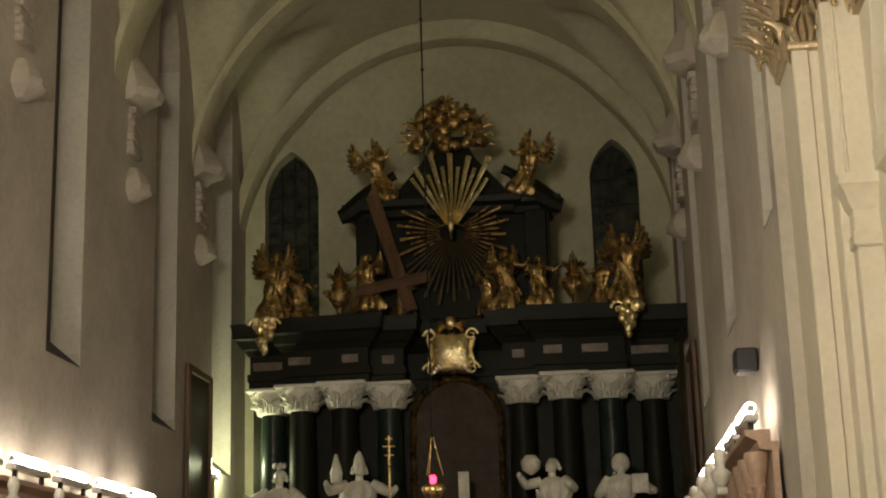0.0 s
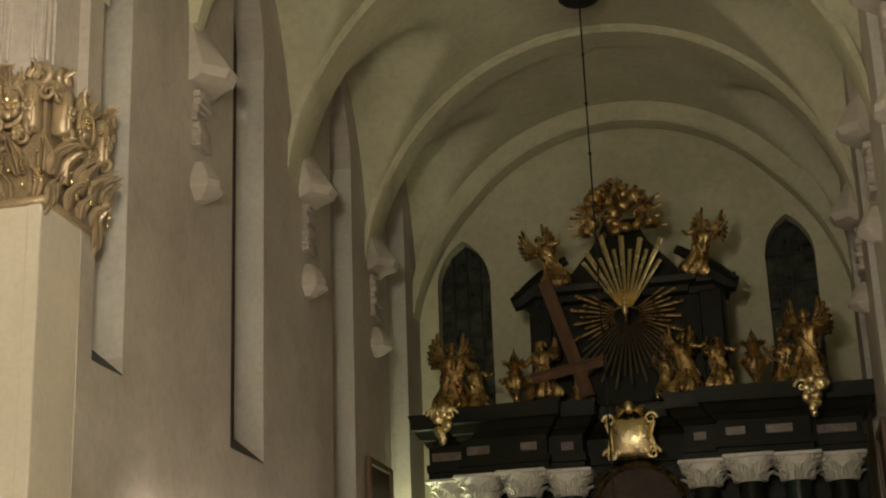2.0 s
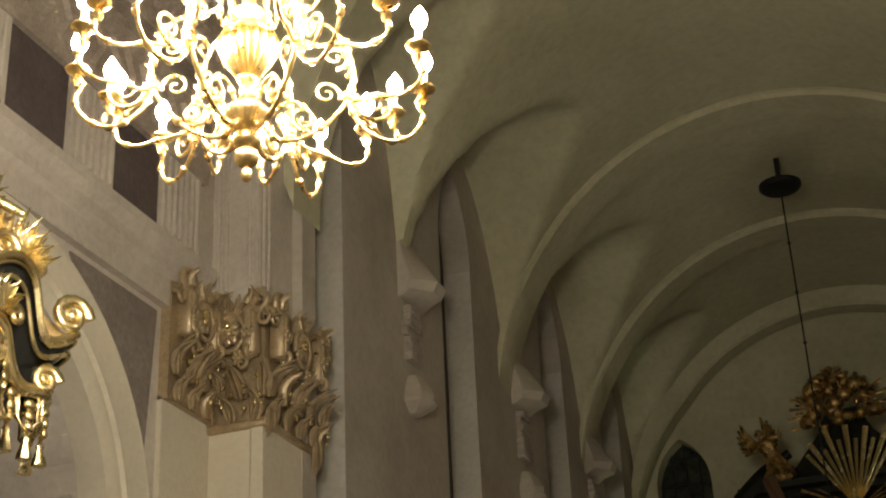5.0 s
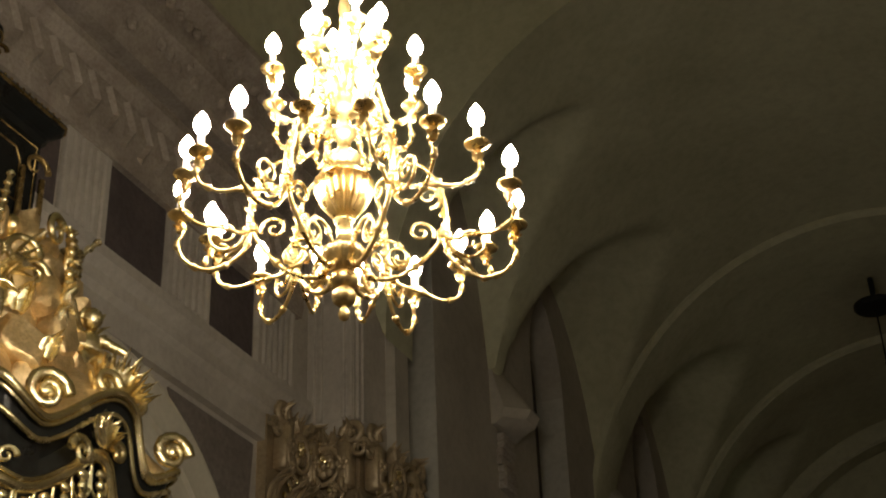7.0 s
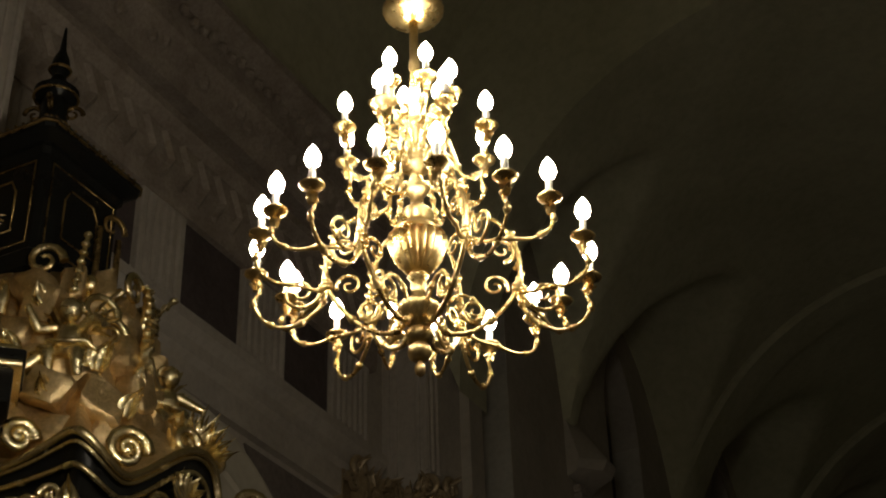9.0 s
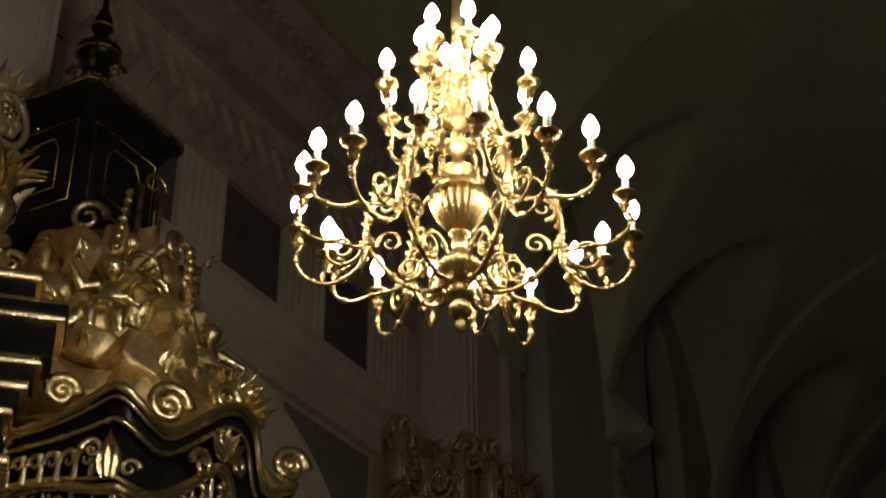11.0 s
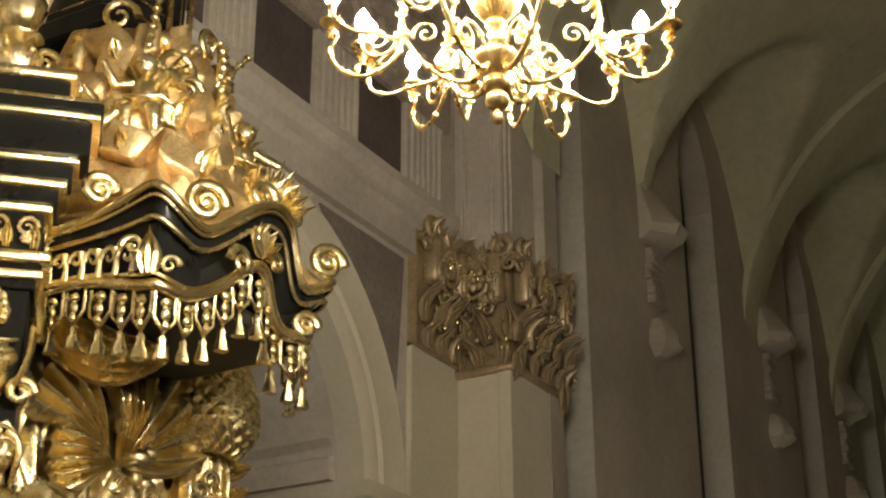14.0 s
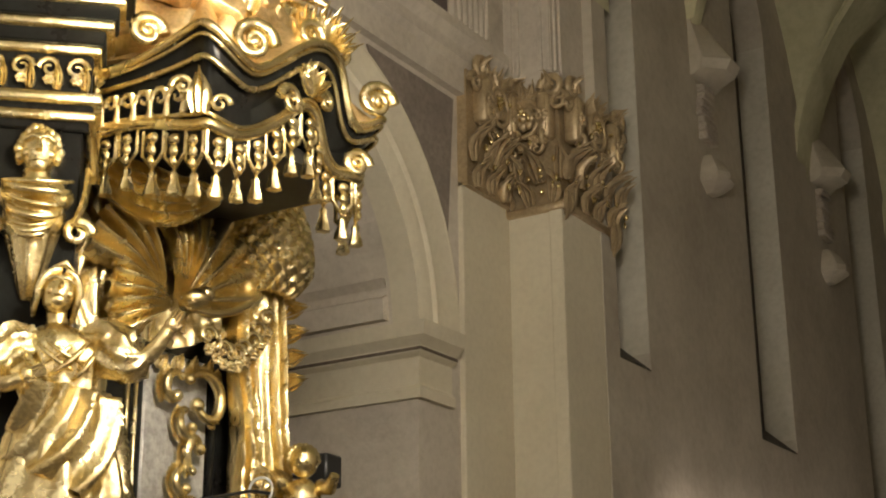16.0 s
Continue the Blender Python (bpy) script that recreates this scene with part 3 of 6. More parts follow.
# the stepped jamb and arch foot beside the eastern pilaster
structure("trim", Shape().box(2.38, 2.80, 13.50, 13.88, 0, 7.3, 0.012), CREAM, "cream stepped jamb beside the pilaster", "jamb")
structure("trim", Shape().box(2.47, 2.78, 13.28, 13.498, 0, 4.84, 0.01).box(2.47, 2.78, 13.28, 13.498, 5.52, 8.2, 0.01).box(2.44, 2.469, 13.30, 13.36, 5.52, 8.2, 0.008), CREAM, "cream arch jamb with a raised strip", "jamb")
structure("trim", Shape().loft([[(2.8, 13.499, z), (2.47 - o, 13.499, z), (2.47 - o, 13.28 - o, z), (2.8, 13.28 - o, z)] for o, z in ((0.0, 4.84), (0.03, 4.86), (0.03, 4.96), (0.01, 5.0), (0.01, 5.18), (0.05, 5.24), (0.08, 5.34), (0.13, 5.40), (0.13, 5.50), (0.05, 5.52))]), CREAM, "moulded cream impost of the arch", "impost", 25)
# ---- wall shafts with weathered canopies and consoles ----


def wall_canopy(side, y, label):
    ob = thing("statue_canopy", label, "stone canopy", "canopies of the choir walls", "", (AX + side * CX, y, 0), 90 if side < 0 else -90)
    top = Shape().loft([[(-0.40, 0.05, z0), (-0.40, -0.2 * k, z0), (-0.12, -0.50 * k, z0), (0.22, -0.50 * k, z0), (0.42, -0.18 * k, z0), (0.42, 0.05, z0)]
                        for z0, k in ((10.30, 0.30), (10.38, 0.85), (10.52, 1.0), (10.82, 0.62), (11.12, 0.25), (11.2, 0.1))])
    part("canopy", top, PLASTER, ob, "broken carved canopy", 25)
    mid = Shape()
    rnd = random.Random(int(y * 10))
    for i in range(7):
        z = 9.4 + 0.12 * i
        mid.box(-0.20 - rnd.uniform(0, 0.08), 0.18 + rnd.uniform(0, 0.08), -0.07 - rnd.uniform(0, 0.06), 0.05, z, z + 0.115, 0.02)
    tagged(part("niche_back", mid, STONE, ob), kind="stuff")
    con = Shape().loft([[(-w, 0.05, z), (-w, -w * 0.9, z), (-0.3 * w, -1.25 * w, z), (0.4 * w, -1.2 * w, z), (w, -0.8 * w, z), (w, 0.05, z)]
                        for z, w in ((8.64, 0.10), (8.70, 0.18), (8.78, 0.28), (8.88, 0.28), (9.08, 0.19), (9.2, 0.10))])
    part("console", con, PLASTER, ob, "chipped stone console", 25)
    return ob


for side in (-1, 1):
    for y in (18.2, 23.15, 27.5):
        wall_canopy(side, y, "weathered gothic stone canopy and console on a wall shaft")

# ---- choir stalls with fluorescent tubes ----


def stall(side, y0, length):
    ob = thing("choir_stall", "carved choir stall with a tall back of turned columns", "choir stall", "choir stalls along the walls", "", (AX + side * (CX - 0.5), y0, 0), 0)
    k = side
    part("bench", Shape().box(-0.45, 0.45, 0, length, 0, 1.5, 0.02), WOOD, ob, "brown wooden bench")
    xs = sorted((k * 0.38, k * 0.45))
    part("back_panel", Shape().box(*xs, 0, length, 1.5, 3.45), ROSE, ob)
    c = Shape().sweep([(0, 0), (0.12, 0.02), (0.14, 0.10), (0.26, 0.16), (0.26, 0.22), (0, 0.22)] if k < 0 else [(0, 0), (-0.12, 0.02), (-0.14, 0.10), (-0.26, 0.16), (-0.26, 0.22), (0, 0.22)],
                      [(k * 0.38, 0, 3.36), (k * 0.38, length, 3.36)])
    part("cornice", c, ROSE, ob, "moulded cornice")
    n = int(length / 0.75)
    col = Shape().lathe([(0.10, 1.5), (0.10, 1.62), (0.07, 1.66), (0.065, 2.2), (0.085, 2.25), (0.065, 2.3), (0.062, 2.95), (0.09, 3.0), (0.07, 3.05), (0.11, 3.2), (0.13, 3.3), (0.13, 3.36)], 12)
    first = part("column", col, ROSE, ob, "turned pinkish column with a small capital")
    first.location = (k * 0.24, 0.2, 0)
    for i in range(1, n + 1):
        o = first.copy()
        scene.collection.objects.link(o)
        o.location = (k * 0.24, 0.2 + i * (length - 0.4) / n, 0)
    bust = Shape().box(-0.06, 0.06, -0.07, 0.07, 3.58, 3.66, 0.01)
    bust.lathe([(0.03, 3.64), (0.10, 3.74), (0.12, 3.82), (0.05, 3.88), (0.055, 3.92), (0.075, 4.0), (0.05, 4.08), (0.01, 4.1)], 10)
    for i in range(int(length / 1.55)):
        b = part("finial", bust, WHITE, ob, "small pale finial")
        b.location = (-k * 0.05, 1.3 + i * 1.55, -0.55)
    return ob


for side, y0, ln in ((-1, 15.9, 9.0), (1, 15.9, 9.0)):
    stall(side, y0, ln)


def tube_lamp(x, y, z, length, label):
    ob = thing("tube_lamp", label, "tube lamp", "tube lamps over the choir stalls", "", (x, y, z))
    part("tube", Shape().tube([(0, 0, 0), (0, 0.06, 0), (0, length - 0.06, 0), (0, length, 0)], [0.05, 0.065, 0.065, 0.05], 10), TUBE, ob, "glowing white tube")
    part("housing", Shape().box(-0.07, 0.07, -0.03, length + 0.03, -0.15, -0.08, 0.01), WHITEP, ob, "white metal housing")
    for e in (0.1, length - 0.15):
        part("foot", Shape().box(-0.03, 0.03, e, e + 0.05, -0.34, -0.15, 0.005), IRON, ob)
    for e in (-0.02, length - 0.02):
        part("end_cap", Shape().box(-0.035, 0.035, e, e + 0.04, -0.05, 0.02, 0.008), WHITEP, ob)
    return ob


for side in (-1, 1):
    for i in range(5):
        tube_lamp(AX + side * 4.38, 16.20 + i * 1.62, 3.86, 1.16, "lit fluorescent tube on top of the choir stall")
box = thing("loudspeaker", "dark box loudspeaker on the choir wall", "loudspeaker", "", "", (AX + 4.5, 17.5, 4.55))
part("cabinet", Shape().box(-0.12, 0.13, -0.16, 0.16, -0.12, 0.16, 0.02), BLACKP, box)
part("grille", Shape().box(-0.135, -0.121, -0.13, 0.13, -0.09, 0.13, 0.004), IRON, box)

# framed picture and doorlike panel near the altar
for side in (-1, 1):
    pic = thing("framed_painting", "dark oil painting in a brown wooden frame on the wall", "painting", "", "", (AX + side * (CX - 0.02), 27.45, 5.0))
    d = -side
    part("canvas", Shape().box(*sorted((0, d * 0.04)), -0.72, 0.72, -2.4, 1.42), CANVAS, pic, "darkened canvas")
    for a, b, c, e in ((-0.86, -0.72, -2.5, 1.56), (0.72, 0.86, -2.5, 1.56), (-0.72, 0.72, 1.42, 1.56), (-0.72, 0.72, -2.5, -2.4)):
        part("frame_bar", Shape().box(*sorted((0, d * 0.09)), a, b, c, e, 0.02), WOOD, pic)
wl = thing("wall_lamp", "small lit lamp shining up the window jamb", "wall lamp", "", "", (-7.30, 28.75, 4.75))
part("lens", Shape().ball((0.05, 0, 0.02), 0.09, 0.16, 0.05), SPOTGLOW, wl, "glowing lens")
part("housing", Shape().box(-0.02, 0.10, -0.18, 0.18, -0.12, -0.01, 0.02), WHITEP, wl)

# ---- statues ----


def figure(h, seed, arms=((0.35, -0.2, 0.15), (-0.30, -0.3, 0.0)), wings=0.0, robe=1.0, staff=False, lean=0.0):
    """One mesh of a draped figure, h high, looking towards -y, standing at z 0."""
    rnd = random.Random(seed)
    s = Shape()
    rings = []
    n = 60
    ph = [rnd.uniform(0, 6.3) for _ in range(5)]
    for i in range(19):
        t = i / 18
        z = 0.80 * t
        r = (0.20 - 0.10 * t + 0.045 * math.sin(3.0 * t * math.pi) * (1 - t)) * robe
        if t > 0.72:
            r = (0.115 + 0.035 * math.sin((t - 0.72) / 0.28 * math.pi)) * (1 if t < 0.97 else 0.55)
        ring = []
        for j in range(n):
            a = 2 * math.pi * j / n
            fold = 0.30 * (0.6 - abs(math.sin(3.5 * a + ph[0] + 1.6 * t))) + 0.18 * (0.6 - abs(math.sin(5.5 * a + ph[1] - 2.5 * t))) + 0.10 * math.sin(4 * a + ph[2] + 7 * t) + 0.05 * math.sin(16 * t + 3 * a)
            k = r * (1 + fold * (1 - 0.6 * t))
            ring.append((k * math.cos(a) * 1.12 + 0.03 * math.sin(5 * t + ph[3]) + lean * t, k * math.sin(a) * 0.85, z))
        rings.append(ring)
    s.loft(rings)
    o = lean
    s.ball((o, 0, 0.76), 0.135, 0.085, 0.07, 14, 6)
    s.tube([(o, 0, 0.78), (o, -0.008, 0.87)], [0.042, 0.036], 10)
    s.ball((o + 0.004, -0.018, 0.925), 0.052, 0.062, 0.072, 14, 8)
    s.ball((o + 0.004, -0.078, 0.92), 0.010, 0.012, 0.018, 6, 4)
    s.ball((o + 0.004, 0.012, 0.945), 0.062, 0.062, 0.062, 12, 6)
    for k in range(9):
        a = math.pi * k / 8
        s.ball((o + 0.065 * math.cos(a), 0.015 + rnd.uniform(-0.02, 0.03), 0.90 + 0.08 * math.sin(a)), 0.022, n=6, m=4)
    for k, (ax, ay, az) in zip((1, -1), arms):
        sh = Vector((o + k * 0.125, 0, 0.785))
        hand = Vector((o + ax, ay, 0.62 + az))
        el = (sh + hand) / 2 + Vector((k * 0.06, 0.02, -0.06))
        s.tube([sh, (sh + el) / 2, el, (el + hand) / 2, hand], [0.05, 0.052, 0.046, 0.036, 0.024], 9)
        s.ball(hand, 0.026, 0.026, 0.034, 8, 5)
    # sash of cloth across the body
    pts = [(o - 0.13 + 0.26 * t, -0.10 - 0.035 * math.sin(math.pi * t), 0.70 - 0.30 * t) for t in [i / 10 for i in range(11)]]
    for q in (0, 0.035, 0.07):
        s.tube([(x, y + q * 0.2, z - q) for x, y, z in pts], [0.014 + 0.016 * math.sin(math.pi * i / 10) for i in range(11)], 6)
    s.tube([(o + 0.15, -0.05, 0.42), (o + 0.21, -0.04, 0.30), (o + 0.17, -0.02, 0.15), (o + 0.24, 0, 0.05)], [0.03, 0.055, 0.045, 0.02], 8, 0.5)
    if wings:
        for k in (-1, 1):
            for f in range(7):
                a = 0.25 + 0.20 * f
                ln = wings * (0.50 - 0.045 * f)
                p0 = Vector((o + k * 0.07, 0.07, 0.74 - 0.01 * f))
                tip = p0 + Vector((k * ln * math.sin(a), 0.06 + 0.02 * f, ln * math.cos(a)))
                s.tube([p0, (p0 + tip) / 2 + Vector((k * 0.04, 0.03, 0.02)), tip], [0.04, 0.062, 0.028], 7, 0.8)
    if staff:
        s.tube([(o + arms[0][0], arms[0][1], 0.0), (o + arms[0][0], arms[0][1], 1.14)], 0.012, 6)
    s.v = [(x * h, y * h, z * h) for x, y, z in s.v]
    return s


def putto(s, m, h, wings=True, seed=0, reach=1.0):
    """A chubby winged child, joined into s; h is its height."""
    rnd = random.Random(seed)
    q = Shape()
    q.ball((0, 0, 0.45), 0.17, 0.14, 0.22, 12, 7)
    q.ball((0, -0.03, 0.80), 0.125, 0.13, 0.14, 12, 7)
    q.ball((0, -0.16, 0.78), 0.02, 0.02, 0.025, 6, 4)
    for i in range(10):
        a = math.pi * i / 9
        q.ball((0.12 * math.cos(a), 0.02, 0.82 + 0.11 * math.sin(a)), 0.04, n=6, m=4)
    for k in (-1, 1):
        q.tube([(k * 0.15, 0, 0.60), (k * (0.15 + 0.15 * reach), -0.10, 0.60 + rnd.uniform(-0.1, 0.1) * reach), (k * (0.12 + 0.30 * reach), -0.2, 0.60 + rnd.uniform(-0.2, 0.25) * reach)], [0.07, 0.065, 0.04], 8)
        q.tube([(k * 0.09, 0, 0.32), (k * 0.16, -0.16, 0.20), (k * 0.15, -0.06, 0.0)], [0.10, 0.085, 0.045], 8)
        if wings:
            for f in range(5):
                a = 0.5 + 0.28 * f
                ln = 0.55 - 0.06 * f
                q.tube([(k * 0.08, 0.1, 0.60), (k * (0.08 + 0.6 * ln * math.sin(a)), 0.17, 0.60 + 0.6 * ln * math.cos(a) + 0.04), (k * (0.08 + ln * math.sin(a)), 0.2, 0.60 + ln * math.cos(a))], [0.03, 0.06, 0.015], 6, 0.4)
    q.tube([(-0.2, -0.1, 0.40), (0, -0.18, 0.33), (0.2, -0.1, 0.38), (0.34, 0, 0.28)], [0.03, 0.07, 0.06, 0.02], 7, 0.6)
    s.join(q, m @ Matrix.Diagonal((h, h, h, 1)))


def cloud(s, p, w, h, seed, m=None):
    rnd = random.Random(seed)
    for i in range(int(10 + w * 8)):
        a = rnd.uniform(-1, 1)
        r = rnd.uniform(0.10, 0.22) * h
        q = Shape().ball((p[0] + a * w / 2, p[1] + rnd.uniform(-0.12, 0.08), p[2] + rnd.uniform(-0.5, 0.5) * h * (1 - a * a)), r * 1.3, r, r, 9, 5)
        s.join(q, m)


def rays(name, mat, label, c, r0, r1, a0, a1, n, seed, y=0.0, wide=0.05):
    """A fan of flat tapering rays in the xz plane."""
    rnd = random.Random(seed)
    for i in range(n):
        a = radians(a0 + (a1 - a0) * (i + 0.5) / n)
        L = r1 * (1 if i % 2 else 0.82) * rnd.uniform(0.94, 1.05)
        w = wide * (1 if i % 2 else 0.75)
        d, e = Vector((math.cos(a), 0, math.sin(a))), Vector((-math.sin(a), 0, math.cos(a)))
        b = Vector((c[0], c[1] + y, c[2]))
        p0, p1 = b + d * r0, b + d * L
        f = Vector((0, -0.03, 0))
        s = Shape()
        s.add([p0 - e * w * 0.3, p0 + e * w * 0.3, p1 + e * w * 0.8, p1 - e * w * 0.8, p0 + f, p1 + f * 0.6], [(0, 3, 5, 4), (4, 5, 2, 1), (0, 1, 2, 3), (0, 4, 1), (3, 2, 5)])
        part(name, s, mat, altar, label, 0)


# ---- the high altar ----
AY = 29.0
altar = thing("high_altar", "tall black marble high altar with white capitals and gilding", "altar", "", "", (AX + 0.1, AY, 0))


def altar_column(x, y, r=0.27, mat=None):
    sh = part("column", Shape().lathe([(r * 1.35, 2.1), (r * 1.35, 2.2), (r * 1.15, 2.3), (r, 2.4), (r * 1.02, 3.5), (r * 0.86, 6.08)], 20), mat or BLACK, altar, "polished dark marble column")
    sh.location = (x, y, 0)
    cap = Shape().lathe([(r * 0.9, 6.06), (r * 0.98, 6.10), (r * 1.12, 6.3), (r * 1.45, 6.55)], 12)
    for row, z in ((0, 6.08), (1, 6.22)):
        for i in range(8):
            a = 45 * i + 22.5 * row
            leaf(cap, pose(0, 0, 0, 0, 0, a) @ pose(0, -r * 1.0, z), 0.27, 0.19, 0.9, 5)
    for a in (45, 135, 225, 315):
        c_scroll(cap, pose(0, 0, 0, 0, 0, a) @ pose(0, -r * 1.6, 6.48), 0.11, 0.035, 1.3, 12)
    cap.box(-r * 1.6, r * 1.6, -r * 1.6, r * 1.6, 6.52, 6.60, 0.02)
    c = part("capital", cap, WHITE, sh, "white marble leaf capital")
    c.scale = (1.1, 1.1, 0.92)
    c.location.z = 6.365 - 6.60 * 0.92
    return sh


COLS = [(-3.62, 0.10), (-2.98, -0.25), (-2.12, -0.42), (-1.28, -0.12), (1.30, -0.12), (2.14, -0.42), (3.00, -0.25), (3.82, 0.10)]
part("base", Shape().box(-4.35, 4.45, -0.9, 1.6, 0, 1.2, 0.05).box(-4.2, 4.3, -0.75, 1.5, 1.2, 2.1, 0.04), GREYM, altar, "grey marble base")
for i, (x, y) in enumerate(COLS):
    altar_column(x, y, 0.27, BLACK if i % 3 else GREEN)
back = Shape().box(-4.08, -0.9, 0.35, 1.0, 2.1, 6.7).box(0.95, 4.3, 0.35, 1.0, 2.1, 6.7)
part("back_wall", back, BLACK, altar, "black marble back wall")
# entablature, breaking forward over the columns
PL = [(-4.02, 0.9), (-4.02, -0.22), (-3.30, -0.22), (-3.30, -0.62), (-1.60, -0.74), (-1.60, -0.42), (-0.95, -0.42), (-0.95, 0.3),
      (0.98, 0.3), (0.98, -0.42), (1.62, -0.42), (1.62, -0.74), (3.32, -0.62), (3.32, -0.22), (4.28, -0.22), (4.28, 0.9)]
path = [(x, y, 0) for x, y in PL]
for nm, z, prof, mat in (("architrave", 6.365, [(0, 0), (0.02, 0), (0.02, 0.13), (0.05, 0.15), (0.05, 0.295), (-0.5, 0.295), (-0.5, 0)], BLACK),
                         ("frieze", 6.66, [(0, 0), (0.0, 0.36), (-0.5, 0.36), (-0.5, 0)], BLACK),
                         ("cornice", 7.02, [(0, 0), (0.04, 0), (0.10, 0.10), (0.14, 0.12), (0.24, 0.28), (0.30, 0.31), (0.30, 0.46), (0.34, 0.60), (-0.5, 0.62), (-0.5, 0)], BLACK)):
    part(nm, Shape().sweep(prof, [(x, y, z) for x, y, _ in path]), mat, altar, "black marble " + nm, 25)
for x, w, y in ((-3.66, 0.30, -0.225), (-2.95, 0.22, -0.66), (-1.95, 0.16, -0.72), (-1.25, 0.12, -0.425), (1.28, 0.12, -0.425), (1.95, 0.18, -0.72), (2.75, 0.25, -0.67), (3.80, 0.36, -0.225)):
    part("frieze_panel", Shape().box(x - w, x + w, y - 0.02, y + 0.1, 6.73, 6.89, 0.008), REDM, altar, "brown veined marble panel")
# the altar picture
def arched(w, z0, zs, n=20):
    return [(-w, z0), (w, z0)] + arc(0, zs, w, 0, 180, n)
part("picture", Shape().prism(arched(0.80, 2.4, 5.6), pose(0, 0.28, 0, 90, 0, 0), 0.05), CANVAS, altar, "very dark altar painting with a round top")
fr = Shape()
o, q = arched(0.93, 2.3, 5.6), arched(0.80, 2.4, 5.6)
n = len(o)
fr.loft([[(a[0], 0.30, a[1]), (a[0], 0.12, a[1]), ((a[0] + b[0]) / 2, 0.08, (a[1] + b[1]) / 2), (b[0], 0.16, b[1]), (b[0], 0.30, b[1])] for a, b in zip(o + o[:1], q + q[:1])], caps=False)
part("picture_frame", fr, OLDGOLD, altar, "thin gilded frame")
part("picture_surround", Shape().box(-0.95, 0.95, 0.33, 0.7, 2.1, 6.75), BLACK, altar)
# cartouche over the picture
ct = Shape()
pts = []
for i in range(40):
    a = 2 * math.pi * i / 40
    r = 0.43 + 0.055 * math.cos(4 * a + math.pi) + 0.02 * math.cos(8 * a + 0.5) + 0.012 * math.cos(13 * a)
    pts.append((r * 1.02 * math.cos(a), r * 1.02 * math.sin(a)))
ct.loft([[(x, -0.50, 7.02 + z) for x, z in pts], [(x * 1.02, -0.58, 7.02 + z * 1.02) for x, z in pts], [(x * 0.8, -0.68, 7.02 + z * 0.8) for x, z in pts]])
part("cartouche", ct.moved(pose(0, 0, -0.17)), GOLD, altar, "gilded cartouche shield")
LOWER = pose(0, 0, -0.17)
for k in (-1, 1):
    for zz, r in ((7.36, 0.13), (6.70, 0.15)):
        cs = Shape()
        c_scroll(cs, pose(k * 0.40, -0.62, zz), r, 0.045, 1.4, hand=k)
        part("cartouche_scroll", cs.moved(LOWER), GOLD, altar, "gilded scroll of the cartouche")
    part("cartouche_edge", Shape().tube([(k * 0.46, -0.6, 7.3), (k * 0.38, -0.62, 7.05), (k * 0.46, -0.6, 6.75)], [0.05, 0.04, 0.05], 8).moved(LOWER), GOLD, altar)
    cs = Shape()
    for f in range(4):
        cs.tube([(k * 0.08, -0.6, 7.55), (k * 0.22, -0.6, 7.62 - 0.06 * f), (k * (0.34 - 0.03 * f), -0.58, 7.60 - 0.09 * f)], [0.03, 0.05, 0.015], 6, 0.5)
    part("cherub_wing", cs.moved(LOWER), GOLD, altar, "small gilded wing")
part("cherub_head", Shape().ball((0, -0.66, 7.60), 0.12, 0.11, 0.14).moved(LOWER), GOLD, altar, "gilded cherub head over the cartouche")

# upper storey
part("attic", Shape().box(-1.95, 1.98, 0.25, 0.95, 7.7, 9.95), BLACK, altar, "black marble attic storey")
at = [(-1.95, 0.9), (-1.95, 0.18), (-1.2, 0.18), (-1.2, 0.0), (1.22, 0.0), (1.22, 0.18), (2.0, 0.18), (2.0, 0.9)]
part("attic_cornice", Shape().sweep([(0, 0), (0.05, 0), (0.10, 0.12), (0.22, 0.18), (0.24, 0.30), (-0.4, 0.32), (-0.4, 0)], [(x, y, 9.78) for x, y in at]), BLACK, altar, "black moulded cornice", 25)
for k in (-1, 1):
    ped = [(k * (2.25 - 1.15 * t), 0.1, 10.06 + 0.22 * math.sin(math.pi * (t - 0.35)) + 0.45 * t * t) for t in [i / 12 for i in range(13)]]
    part("pediment_scroll", Shape().tube(ped, [0.10 + 0.12 * math.sin(math.pi * min(1, 0.15 + i / 12)) for i in range(13)], 8), BLACK, altar, "black curved half pediment")
    pil = Shape().box(k * 1.7 - 0.22, k * 1.7 + 0.22, 0.05, 0.3, 7.7, 9.8, 0.02)
    part("attic_pilaster", pil, EBONY, altar)
gab = Shape().prism([(-1.35, 10.05), (1.35, 10.05), (0.95, 10.55), (0.55, 11.0), (0.3, 11.5), (-0.3, 11.5), (-0.55, 11.0), (-0.95, 10.55)], pose(0, 0.6, 0, 90, 0, 0), 0.35)
part("gable", gab, BLACK, altar, "black gable behind the glory")
S = (0.06, -0.25, 9.35)
rays("upper_ray", GOLD, "bright gilded ray", S, 0.15, 1.66, 52, 128, 11, 1, 0, 0.070)
rays("side_ray", OLDGOLD, "dull gilded ray", S, 0.25, 1.12, -32, 38, 9, 2, 0.05, 0.04)
rays("side_ray", OLDGOLD, "dull gilded ray", S, 0.25, 1.12, 142, 212, 9, 3, 0.05, 0.04)
rays("lower_ray", DULLGOLD, "dark gilded ray", S, 0.2, 1.45, 212, 328, 19, 4, 0.05, 0.034)
dv = Shape()
dv.ball((0.05, -0.42, 9.58), 0.07, 0.07, 0.16, 10, 6)
dv.ball((0.05, -0.46, 9.78), 0.05, 0.05, 0.06, 8, 5)
